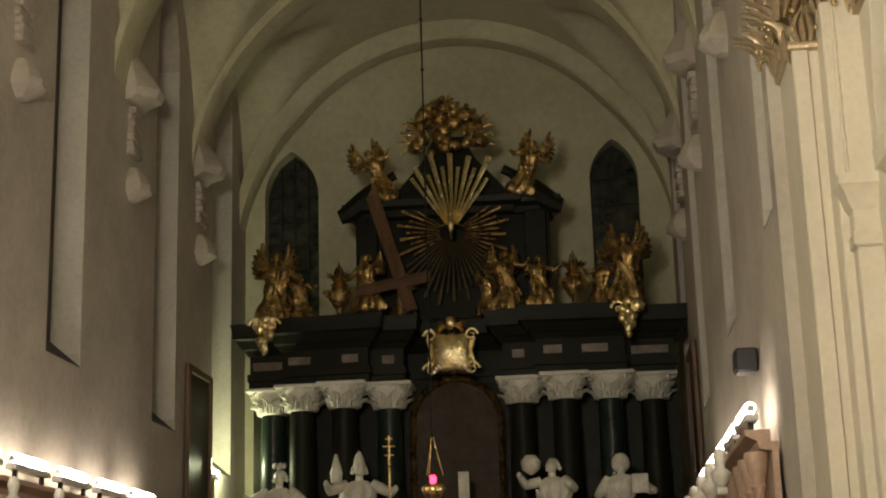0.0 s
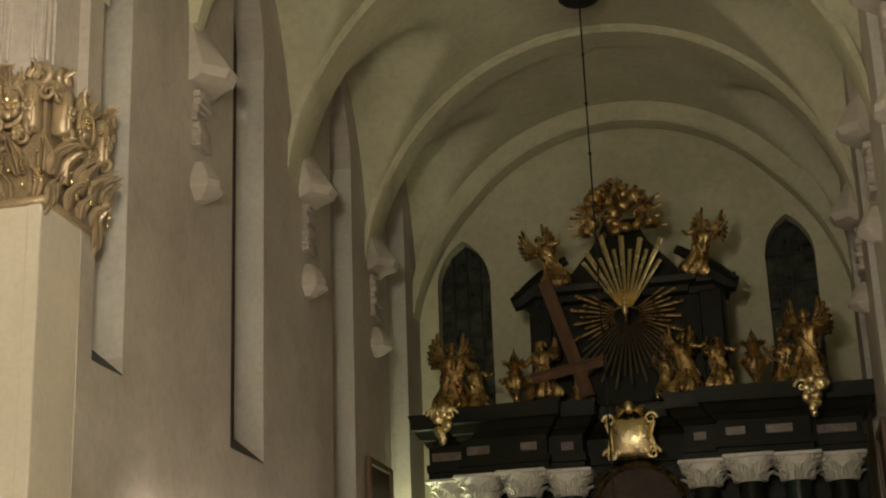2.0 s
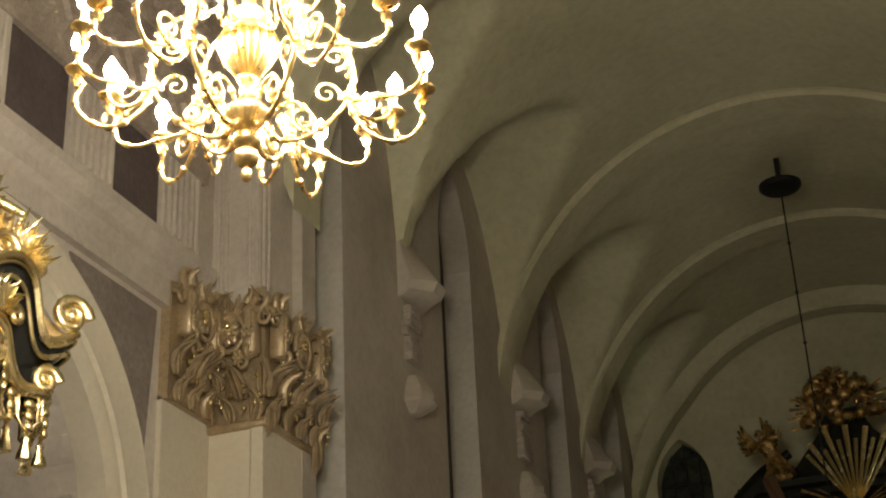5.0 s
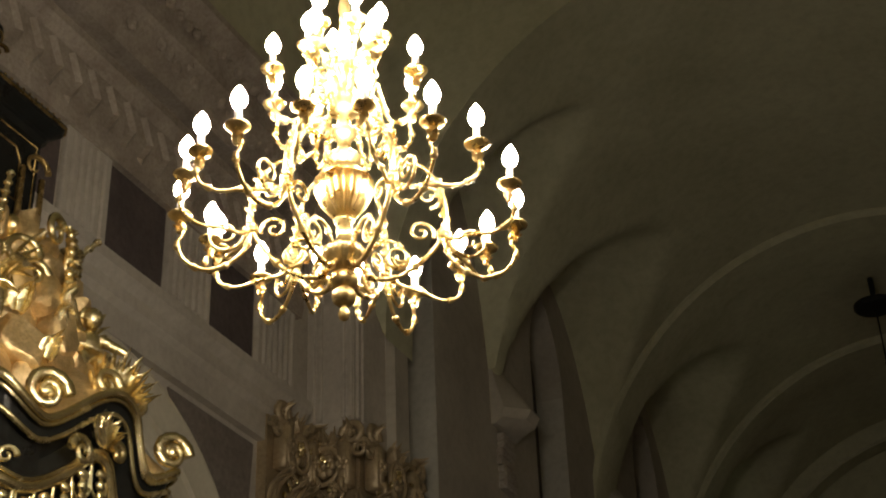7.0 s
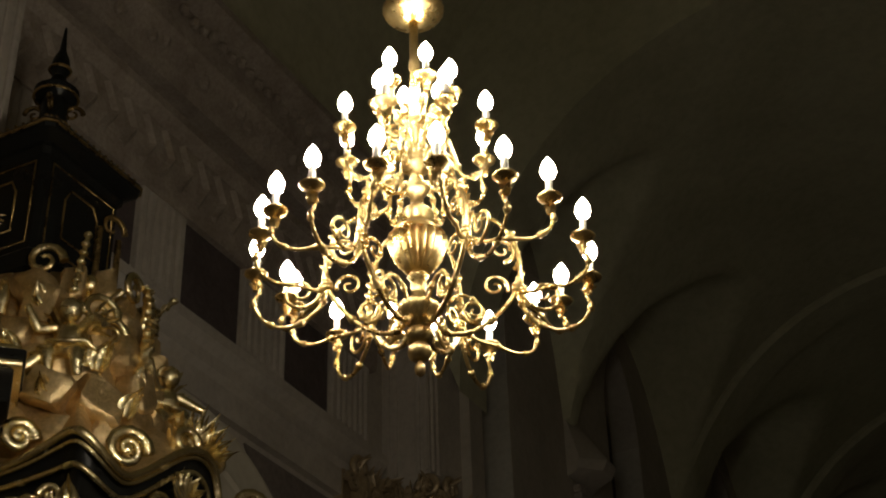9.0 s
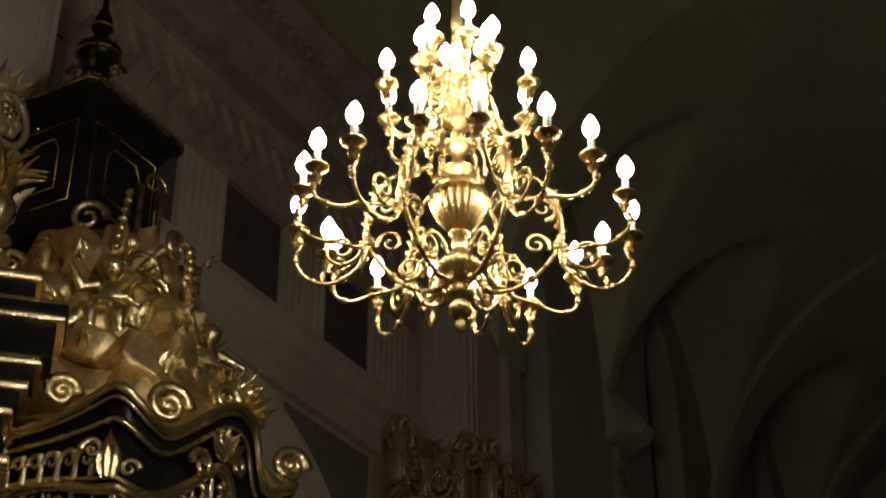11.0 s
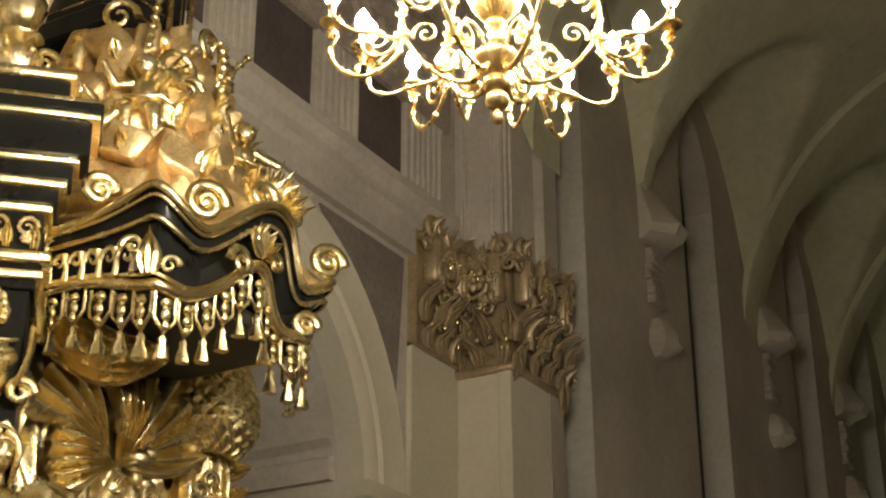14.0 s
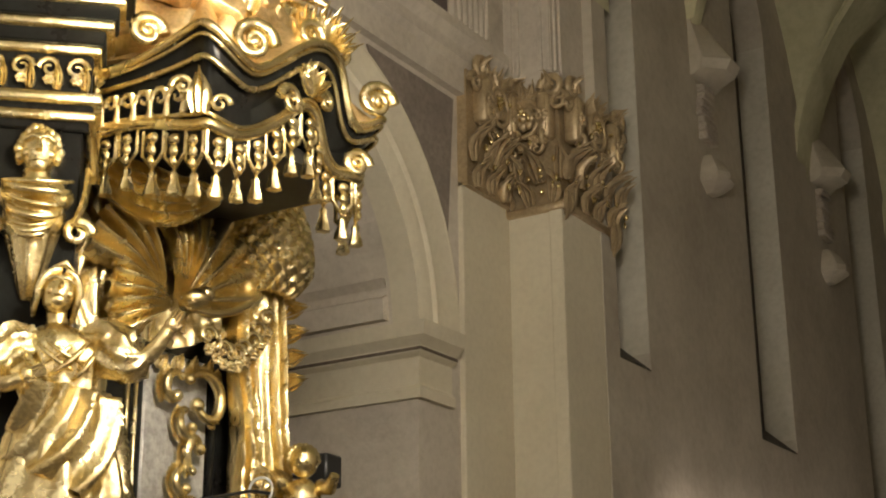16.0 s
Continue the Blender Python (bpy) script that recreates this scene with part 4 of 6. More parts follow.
for k in (-1, 1):
    dv.tube([(0.05 + k * 0.05, -0.42, 9.62), (0.05 + k * 0.22, -0.40, 9.56), (0.05 + k * 0.36, -0.38, 9.48)], [0.05, 0.075, 0.02], 8, 0.4)
dv.tube([(0.05, -0.42, 9.5), (0.05, -0.40, 9.30)], [0.05, 0.13], 8, 0.3)
part("dove", dv.moved(pose(0, 0, -0.14)), GOLD, altar, "pale gilded dove")
# crowning glory
g = Shape()
cloud(g, (-0.05, 0.0, 11.30), 1.5, 0.6, 11)
cloud(g, (-0.05, 0.02, 11.85), 0.9, 0.8, 12)
part("cloud", g, OLDGOLD, altar, "gilded clouds of the crowning glory")
for x, z, sd in ((-0.45, 11.35, 1), (0.42, 11.35, 2), (0.0, 11.75, 3)):
    g = Shape()
    putto(g, pose(x, -0.15, z, 0, random.Random(sd).uniform(-20, 20), 0), 0.55, True, sd)
    part("cherub", g, OLDGOLD, altar, "gilded winged cherub")
rays("crown_ray", OLDGOLD, "gilded ray of the crowning glory", (-0.05, 0.1, 11.45), 0.35, 1.0, -20, 30, 8, 6, 0, 0.05)
rays("crown_ray", OLDGOLD, "gilded ray of the crowning glory", (-0.05, 0.1, 11.45), 0.35, 1.0, 150, 200, 8, 7, 0, 0.05)
rays("crown_ray", DULLGOLD, "dark ray of the crowning glory", (-0.05, 0.15, 11.5), 0.3, 0.80, 30, 150, 17, 8, 0, 0.06)
# wooden cross leaning on the attic
cr = thing("wooden_cross", "large brown wooden cross leaning against the altar", "cross", "", "", (AX, AY - 0.45, 0))
def beam(a, b, w):
    a, b = Vector(a), Vector(b)
    return Shape().tube([a, b], w, 4)
part("upright", beam((-1.42, 0.10, 10.15), (-0.66, -0.05, 7.72), 0.13), WOOD, cr)
part("crossbar", beam((-1.75, -0.12, 8.15), (-0.28, -0.12, 8.40), 0.11), WOOD, cr)

# gilded figures of the upper storey
for x, y, z, h, sd, wg, tn in ((-3.48, -0.30, 7.77, 1.45, 21, 0.9, 15), (-1.65, -0.35, 7.9, 1.2, 23, 0.6, -20),
                               (1.10, -0.35, 7.77, 1.25, 24, 0.8, 20), (3.42, -0.30, 7.77, 1.5, 26, 0.9, -15), (1.75, -0.3, 7.8, 1.1, 27, 0.5, 30)):
    st = part("gilded_statue", figure(h, sd, ((0.34, -0.15, random.Random(sd).uniform(-0.1, 0.35)), (-0.30, -0.2, random.Random(sd + 9).uniform(-0.1, 0.3))), wg), OLDGOLD)
    st.matrix_world = pose(AX + 0.1 + x, AY + y, z - 0.14, 0, 0, tn)
    tagged(st, "tarnished gilded saint with spread arms on the altar cornice", "statue", "gilded statues on the altar")
for x in (-2.22, 2.42):
    ur = thing("flame_urn", "tarnished gilded urn with a leafy flame", "urn", "urns on the altar cornice", "", (AX + 0.1 + x, AY - 0.25, 7.62))
    part("bowl", Shape().lathe([(0.16, 0), (0.17, 0.06), (0.07, 0.12), (0.06, 0.24), (0.13, 0.32), (0.22, 0.48), (0.24, 0.60), (0.17, 0.68), (0.13, 0.72), (0.18, 0.76)], 32, None, 10, 0.12), OLDGOLD, ur)
    fl = Shape()
    for k in range(7):
        leaf(fl, pose(0, 0, 0.72, 0, 0, 51 * k) @ pose(0, -0.07, 0), 0.36, 0.18, 0.9)
        c_scroll(fl, pose(0, 0, 0.56, 0, 0, 51 * k) @ pose(0.22, 0, 0), 0.10, 0.03)
    leaf(fl, pose(0, 0, 0.78), 0.5, 0.2, 0.3)
    part("flame", fl, OLDGOLD, ur, "gilded leafy flame")
for x, y, z, h, sd, wg, tn in ((-3.05, -0.15, 7.63, 1.05, 51, 0, 25), (-0.95, -0.15, 7.63, 0.95, 52, 0.6, -15), (0.72, -0.15, 7.63, 0.95, 53, 0.6, 15), (2.95, -0.15, 7.63, 1.05, 54, 0, -25)):
    st = part("gilded_statue", figure(h, sd, ((0.30, -0.15, 0.12), (-0.26, -0.2, 0.2)), wg), OLDGOLD)
    st.matrix_world = pose(AX + 0.1 + x, AY + y, z, 0, 0, tn)
    tagged(st, "small tarnished gilded figure on the altar cornice", "statue", "gilded statues on the altar")
for k, x in ((-1, -1.25), (1, 1.38)):
    st = part("gilded_angel", figure(1.15, 31 + k, ((0.36, -0.1, 0.25), (-0.30, -0.2, 0.1)), 1.0, lean=k * 0.05), OLDGOLD)
    st.matrix_world = pose(AX + 0.1 + x, AY - 0.05, 10.1, 0, k * 18, -k * 20)
    tagged(st, "gilded winged angel kneeling on the pediment", "statue", "gilded statues on the altar")
for x in (-3.55, 3.40):
    pd = thing("gilded_pendant", "gilded fruit pendant hanging below the altar cornice", "ornament", "gilded pendants of the altar", "", (AX + 0.1 + x, AY - (0.98 if x < 0 else 1.0), -0.15))
    rnd = random.Random(int(x * 10))
    for i in range(16):
        t = i / 15
        part("fruit", Shape().ball((rnd.uniform(-0.28, 0.28) * (1 - t), -0.05 + rnd.uniform(-0.06, 0.06), 7.75 - 0.62 * t), 0.15 * (1 - 0.5 * t), 0.12 * (1 - 0.5 * t), 0.10, 8, 5), GOLD, pd)
    for k in (-1, 1):
        o = Shape()
        c_scroll(o, pose(k * 0.17, -0.1, 7.62), 0.14, 0.04, 1.3, hand=k)
        part("scroll", o, GOLD, pd)

# white saints in front of the columns
def plinth(x, y):
    p = thing("plinth", "black marble plinth under a white statue", "plinth", "plinths of the altar", "", (x, y, 0))
    part("block", Shape().box(-0.42, 0.42, -0.36, 0.36, 0, 2.65, 0.03), BLACK, p)
    part("cap", Shape().box(-0.48, 0.48, -0.42, 0.42, 2.65, 2.78, 0.03), GREYM, p)


WY = 27.75
for x, h, sd, arms, label in ((AX - 3.12, 1.88, 41, ((0.30, -0.2, 0.05), (-0.28, -0.25, 0.1)), "white marble crowned saint on a plinth"),
                              (AX - 1.62, 1.98, 42, ((0.34, -0.2, 0.1), (-0.30, -0.22, 0.16)), "white marble mitred saint with a staff"),
                              (AX + 1.95, 1.90, 43, ((0.26, -0.2, 0.1), (-0.26, -0.2, 0.22)), "white marble bearded saint beside a column"),
                              (AX + 3.20, 1.90, 44, ((0.32, -0.2, 0.02), (-0.2, -0.2, -0.05)), "white marble veiled saint holding a tablet")):
    plinth(x, WY)
    s = figure(h, sd, arms, 0, 1.0)
    if sd == 42:
        s.lathe([(0.10, 0.96 * h), (0.105, 1.0 * h), (0.07, 1.06 * h), (0.01, 1.10 * h)], 12)
        s.lathe([(0.10, 0.80 * h), (0.12, 0.9 * h), (0.07, 0.98 * h), (0.02, 1.07 * h)], 10, pose(-0.42, -0.1, 0))
    if sd == 41:
        for i in range(6):
            a = i * math.pi / 3
            s.ball((0.10 * math.cos(a), 0.10 * math.sin(a) - 0.02, 1.04 * h), 0.04, 0.04, 0.06, 6, 4)
    if sd == 44:
        s.ball((0.0, 0.03, 0.93 * h), 0.17, 0.16, 0.19)
        s.box(0.2, 0.5, -0.42, -0.36, 0.62 * h, 0.8 * h, 0.01)
    if sd == 43:
        s.lathe([(0.02, 0.85 * h), (0.16, 0.9 * h), (0.19, 0.98 * h), (0.10, 1.04 * h)], 12, pose(-0.38, -0.1, 0))
    st = part("white_statue", s, WHITE)
    st.matrix_world = pose(x, WY, 2.78, 0, 0, random.Random(sd).uniform(-25, 25))
    tagged(st, label, "statue", "white statues of the altar")
stf = thing("processional_cross", "thin brass staff with a double cross", "cross", "", "", (AX - 1.03, WY - 0.2, 0))
part("staff", Shape().tube([(0, 0, 0), (0, 0, 5.2)], 0.022, 8), BRASS, stf)
for z, w in ((5.12, 0.07), (4.98, 0.12), (4.82, 0.09)):
    part("crossbar", Shape().box(-w, w, -0.015, 0.015, z, z + 0.03, 0.005), BRASS, stf)
cd = thing("altar_card", "small white card standing on the altar", "card", "", "", (AX + 0.3, WY + 0.2, 3.9))
part("card", Shape().box(-0.10, 0.10, -0.01, 0.01, 0.0, 0.62, 0.004), WHITE, cd)
part("stand", Shape().box(-0.14, 0.14, -0.12, 0.12, -3.9, 0.0, 0.01), WOOD, cd)

# ---- sanctuary lamp ----
sl = thing("sanctuary_lamp", "hanging sanctuary lamp with a glowing red glass", "lamp", "", "", (AX + 0.08, 24.6, 0))
part("ceiling_disc", Shape().lathe([(0.05, 14.16), (0.34, 14.18), (0.38, 14.22), (0.38, 14.27), (0.1, 14.34)], 24), IRON, sl, "dark round plate at the vault")
part("hook_rod", Shape().tube([(0, 0, 14.3), (0, 0, 15.0)], 0.05, 8), IRON, sl)
part("cable", Shape().tube([(0, 0, 4.75), (0, 0, 14.2)], 0.016, 6), IRON, sl, "thin dark hanging cable")
kn = Shape()
for i in range(8):
    kn.ball((0, 0, 7.4 + i * 0.95), 0.034, n=8, m=5)
tagged(part("knots", kn, IRON, sl), kind="stuff")
for i in range(3):
    a = 2 * math.pi * i / 3
    part("chain", Shape().tube([(0.02 * math.cos(a), 0.02 * math.sin(a), 4.75), (0.17 * math.cos(a), 0.17 * math.sin(a), 4.12)], 0.008, 5), BRASS, sl)
part("glass", Shape().lathe([(0.03, 3.98), (0.05, 4.02), (0.055, 4.09), (0.04, 4.13)], 14), REDGLOW, sl, "glowing red glass")
part("bowl", Shape().lathe([(0.01, 3.62), (0.06, 3.66), (0.14, 3.78), (0.20, 3.92), (0.17, 3.98), (0.05, 3.99)], 18), BRASS, sl, "brass bowl")

def curve(points, per=6):
    p = [Vector(q) for q in points]
    out = []
    for i in range(len(p) - 1):
        a, b, c, d = p[max(i - 1, 0)], p[i], p[i + 1], p[min(i + 2, len(p) - 1)]
        for k in range(per):
            t = k / per
            out.append(0.5 * (2 * b + (c - a) * t + (2 * a - 5 * b + 4 * c - d) * t * t + (3 * b - a - 3 * c + d) * t ** 3))
    out.append(p[-1])
    return out


# ---- the chandelier ----
ch = thing("chandelier", "brass chandelier with three tiers of lit candle bulbs", "chandelier", "", "", (CH[0], CH[1], 4.60))
stem = Shape().lathe([(0.006, 0.0), (0.020, 0.012), (0.024, 0.035), (0.018, 0.055), (0.010, 0.07), (0.030, 0.075), (0.046, 0.09), (0.052, 0.115), (0.044, 0.14), (0.030, 0.152), (0.055, 0.165), (0.062, 0.19), (0.056, 0.215),
                      (0.036, 0.228), (0.045, 0.24)], 24)
part("lower_stem", stem, BRASS, ch, "turned brass stem with beaded rings")
part("lower_bowl", Shape().lathe([(0.045, 0.238), (0.062, 0.262), (0.088, 0.30), (0.098, 0.325), (0.090, 0.345), (0.050, 0.352)], 56, None, 18, 0.10), BRASS, ch, "fluted brass bowl of the stem")
part("middle_stem", Shape().lathe([(0.050, 0.35), (0.030, 0.362), (0.034, 0.40), (0.028, 0.41), (0.036, 0.425), (0.032, 0.47), (0.048, 0.482), (0.040, 0.50)], 20), BRASS, ch)
part("vase", Shape().lathe([(0.045, 0.50), (0.070, 0.525), (0.108, 0.575), (0.134, 0.64), (0.136, 0.665), (0.124, 0.68)], 80, None, 20, 0.17), BRASS, ch, "fluted brass vase")
part("vase_cover", Shape().lathe([(0.128, 0.678), (0.118, 0.70), (0.088, 0.73), (0.062, 0.75), (0.055, 0.77), (0.078, 0.79), (0.070, 0.82), (0.040, 0.845), (0.032, 0.86)], 40), BRASS, ch, "domed brass cover")
part("upper_stem", Shape().lathe([(0.030, 0.855), (0.030, 0.90), (0.050, 0.925), (0.058, 0.95), (0.034, 0.985), (0.030, 1.03), (0.068, 1.06), (0.074, 1.10), (0.036, 1.14), (0.03, 1.22), (0.055, 1.27), (0.062, 1.31), (0.03, 1.36), (0.042, 1.42), (0.026, 1.47), (0.022, 1.62), (0.028, 1.66), (0.022, 1.70), (0.022, 1.94)], 20), BRASS, ch)
part("rosette", Shape().lathe([(0.03, 1.925), (0.07, 1.935), (0.085, 1.95), (0.125, 1.965), (0.150, 1.995), (0.152, 2.015), (0.12, 2.05), (0.05, 2.09), (0.02, 2.15)], 72, None, 28, 0.05), BRASS, ch, "gilded round rosette")
part("hanging_rod", Shape().tube([(0, 0, 2.12), (0, 0, 13.45)], 0.012, 8), IRON, ch)
candle = Shape().lathe([(0.010, -0.035), (0.020, -0.026), (0.012, -0.016), (0.030, -0.004), (0.050, 0.006), (0.054, 0.014), (0.050, 0.018), (0.018, 0.012), (0.019, 0.034)], 18)
sleeve = Shape().lathe([(0.0155, 0.02), (0.0155, 0.105)], 12)
bulb = Shape().lathe([(0.015, 0.103), (0.027, 0.118), (0.034, 0.140), (0.032, 0.160), (0.023, 0.182), (0.011, 0.202), (0.002, 0.214)], 14)
proto = {}


def brass_rod(s, points, r, end=0.72, every=7):
    """A bent brass rod with small leafy knots along it."""
    q = curve(points, 5)
    s.tube(q, [r * (1.0 - (1 - end) * i / len(q)) for i in range(len(q))], 8)
    for i in range(4, len(q) - 3, every):
        d = (q[i + 1] - q[i - 1]).normalized()
        for k in range(3):
            s.ball(q[i] + d * (0.012 * (k - 1)), r * (1.75 - 0.28 * k), r * (1.75 - 0.28 * k), r * (1.6 - 0.25 * k), 7, 4)
    return q


def candle_branch(key, points, r, m, parent, scrolls=()):
    """One branch with its dish, sleeve and lit bulb."""
    if key in proto:
        made = []
        for k, src in enumerate(proto[key]):
            o = src.copy()
            scene.collection.objects.link(o)
            o.parent = made[0] if k else parent
            made.append(o)
    else:
        s = Shape()
        brass_rod(s, points, r)
        for x, y, z, rad, turns, hand, spin, tilt in scrolls:
            c_scroll(s, pose(x, y, z, 0, 0, tilt) @ pose(0, 0, 0, 0, spin, 0), rad, r * 0.9, turns, 26, 0.6, hand=hand)
        e = Vector(points[-1])
        s.join(candle, Matrix.Translation(e))
        for k in range(4):
            leaf(s, Matrix.Translation(e) @ pose(0, 0, -0.075, 0, 0, 90 * k) @ pose(0, -0.006, 0), 0.055, 0.026, 0.7, 4)
        branch = part("branch", s, BRASS, parent, "curled brass candle branch with a dish")
        made = [branch, part("candle_sleeve", Shape().join(sleeve, Matrix.Translation(e)), CANDLE, branch, "ivory sleeve"),
                part("bulb", Shape().join(bulb, Matrix.Translation(e)), BULB, branch, "lit flame-shaped bulb")]
        proto[key] = made
    made[0].matrix_basis = m
    return made[0]


# six great arms, each a tall scroll with a collar and three candle branches
MAIN = [(0.05, 0, 0.27), (0.12, 0, 0.215), (0.23, 0, 0.25), (0.33, 0, 0.35), (0.395, 0, 0.47), (0.405, 0, 0.60), (0.37, 0, 0.72), (0.29, 0, 0.815), (0.19, 0, 0.825), (0.125, 0, 0.865), (0.125, 0, 0.94)]
OUTER = [(0.395, 0, 0.47), (0.43, 0, 0.37), (0.50, 0, 0.305), (0.59, 0, 0.285), (0.675, 0, 0.33), (0.72, 0, 0.42), (0.695, 0, 0.48), (0.715, 0, 0.555)]
ASIDE = [(0.395, 0.0, 0.47), (0.44, 0.05, 0.43), (0.52, 0.12, 0.42), (0.59, 0.19, 0.40), (0.645, 0.245, 0.43), (0.655, 0.265, 0.49), (0.63, 0.262, 0.525), (0.635, 0.265, 0.585)]
arm_mesh = Shape()
brass_rod(arm_mesh, MAIN, 0.0125, 0.7, 9)
arm_mesh.ball((0.125, 0, 0.95), 0.018, n=8, m=5)
arm_mesh.join(Shape().lathe([(0.014, -0.022), (0.026, -0.016), (0.026, -0.006), (0.020, 0.0), (0.026, 0.006), (0.026, 0.016), (0.014, 0.022)], 14), pose(0.397, 0, 0.475))
for x, z, rad, turns, hand, spin in ((0.515, 0.455, 0.092, 1.6, 1, 200), (0.215, 0.335, 0.062, 1.4, -1, 250), (0.30, 0.47, 0.060, 1.4, 1, 20), (0.325, 0.66, 0.060, 1.4, 1, 80)):
    c_scroll(arm_mesh, pose(x, 0, z, 0, spin, 0), rad, 0.0095, turns, 26, 0.6, hand=hand)
brass_rod(arm_mesh, [(0.06, 0, 0.30), (0.13, 0, 0.40), (0.20, 0, 0.40), (0.26, 0, 0.33), (0.21, 0, 0.29), (0.18, 0, 0.33)], 0.009, 0.6)
for k in range(5):
    leaf(arm_mesh, pose(0.40 - 0.012 * k, 0, 0.52 + 0.05 * k, 0, 20, 90), 0.075, 0.034, 0.7, 4)
great = None
for around, sag in ((34, 4), (92, 4), (150, 1), (201, 0), (262, 0), (327, 1)):
    if great is None:
        great = arm = part("great_arm", arm_mesh, BRASS, ch, "tall scrolled brass arm")
    else:
        arm = great.copy()
        scene.collection.objects.link(arm)
    turn = pose(0, 0, 0, 0, 0, around) @ pose(0, 0, 0, 0, sag, 0)
    arm.matrix_basis = turn
    candle_branch("outer", OUTER, 0.0105, turn, ch)
    for k in (-1, 1):
        candle_branch("side%d" % k, [(x, k * y, z) for x, y, z in ASIDE], 0.0095, turn, ch,
                      ())
UPPER = [(0.035, 0, 1.08), (0.085, 0, 1.17), (0.15, 0, 1.17), (0.185, 0, 1.07), (0.215, 0, 0.965), (0.285, 0, 0.94), (0.335, 0, 1.01), (0.325, 0, 1.10), (0.345, 0, 1.185)]
for i in range(8):
    candle_branch("upper", UPPER, 0.0105, pose(0, 0, 0, 0, 0, 45 * i + 6), ch, [(0.14, 0, 1.03, 0.055, 1.4, 1, 30, 0), (0.10, 0, 1.24, 0.035, 1.2, -1, 90, 0)])
TOP = [(0.03, 0, 1.33), (0.07, 0, 1.275), (0.12, 0, 1.28), (0.16, 0, 1.34), (0.155, 0, 1.39), (0.17, 0, 1.455)]
for i in range(6):
    candle_branch("top", TOP, 0.009, pose(0, 0, 0, 0, 0, 60 * i + 16), ch, [(0.09, 0, 1.38, 0.035, 1.3, 1, 30, 0)])

# ---- the pulpit ----
PX, PYC = -6.50, 7.00
pulpit = thing("pulpit", "black and gilded baroque pulpit with a tasselled canopy", "pulpit", "", "", (0, 0, 0))


def cloth(fn, nu, nv, back):
    """A sheet of cloth with thickness; back is the offset of its rear face."""
    s = Shape()
    b = Vector(back)
    front = [Vector(fn(i / nu, j / nv)) for i in range(nu + 1) for j in range(nv + 1)]
    s.v = [tuple(p) for p in front] + [tuple(p + b) for p in front]
    w, n = nv + 1, len(front)
    for i in range(nu):
        for j in range(nv):
            q = (i * w + j, (i + 1) * w + j, (i + 1) * w + j + 1, i * w + j + 1)
            s.f.append(q)
            s.f.append(tuple(n + k for k in reversed(q)))
    rim = [i * w for i in range(nu + 1)] + [nu * w + j for j in range(1, nv + 1)] + [i * w + nv for i in range(nu - 1, -1, -1)] + [j for j in range(nv - 1, 0, -1)]
    for a, c in zip(rim, rim[1:] + rim[:1]):
        s.f.append((c, a, a + n, c + n))
    return s


FX, NY, FY = -5.58, 6.07, 7.94
# the wavy rim of the canopy: near side, nave side, far side
RIM = [(-7.8, NY, 5.53), (-7.2, NY, 5.55), (-6.6, NY, 5.54), (-6.25, NY, 5.53), (-5.95, NY + 0.01, 5.60), (-5.74, NY - 0.01, 5.66), (FX, NY - 0.06, 5.60), (FX + 0.03, 6.25, 5.47), (FX, 6.45, 5.46), (FX + 0.02, 6.72, 5.68),
       (FX + 0.05, 6.98, 5.88), (FX + 0.04, 7.22, 5.86), (FX + 0.0, 7.38, 5.66), (FX - 0.02, 7.52, 5.48), (FX, 7.72, 5.50), (FX + 0.06, 7.95, 5.63), (-5.75, FY, 5.52), (-6.1, FY, 5.50), (-6.6, FY, 5.54), (-7.8, FY, 5.53)]
RAIL = [(-7.8, NY + 0.06, 5.16), (-7.2, NY + 0.06, 5.16), (-6.6, NY + 0.06, 5.15), (-6.25, NY + 0.06, 5.16), (-5.95, NY + 0.06, 5.08), (-5.74, NY + 0.05, 5.02), (FX - 0.05, NY, 5.00), (FX - 0.03, 6.25, 4.98), (FX - 0.06, 6.45, 5.05), (FX - 0.04, 6.70, 5.22),
        (FX - 0.02, 6.90, 5.42), (FX - 0.02, 7.05, 5.40), (FX - 0.06, 7.16, 5.20), (FX - 0.07, 7.30, 5.10), (FX - 0.06, 7.45, 5.10), (FX - 0.02, 7.66, 5.12), (-5.75, FY - 0.08, 5.10), (-6.1, FY - 0.08, 5.12), (-6.6, FY - 0.08, 5.15), (-7.8, FY - 0.08, 5.15)]
shrink = lambda q: (q[0], q[1] if q[1] < 7.2 else 7.2 + 0.74 * (q[1] - 7.2), q[2])
rim, rail = curve([shrink(q) for q in RIM]), curve([shrink(q) for q in RAIL])
for _ in range(12):
    rim = rim[:1] + [(a + b * 2 + c) / 4 for a, b, c in zip(rim, rim[1:], rim[2:])] + rim[-1:]
    rail = rail[:1] + [(a + b * 2 + c) / 4 for a, b, c in zip(rail, rail[1:], rail[2:])] + rail[-1:]
cen = Vector((-6.6, 7.0, 0))


def inward(p, d):
    q = Vector((cen.x - p.x, cen.y - p.y, 0)).normalized()
    return p + q * d


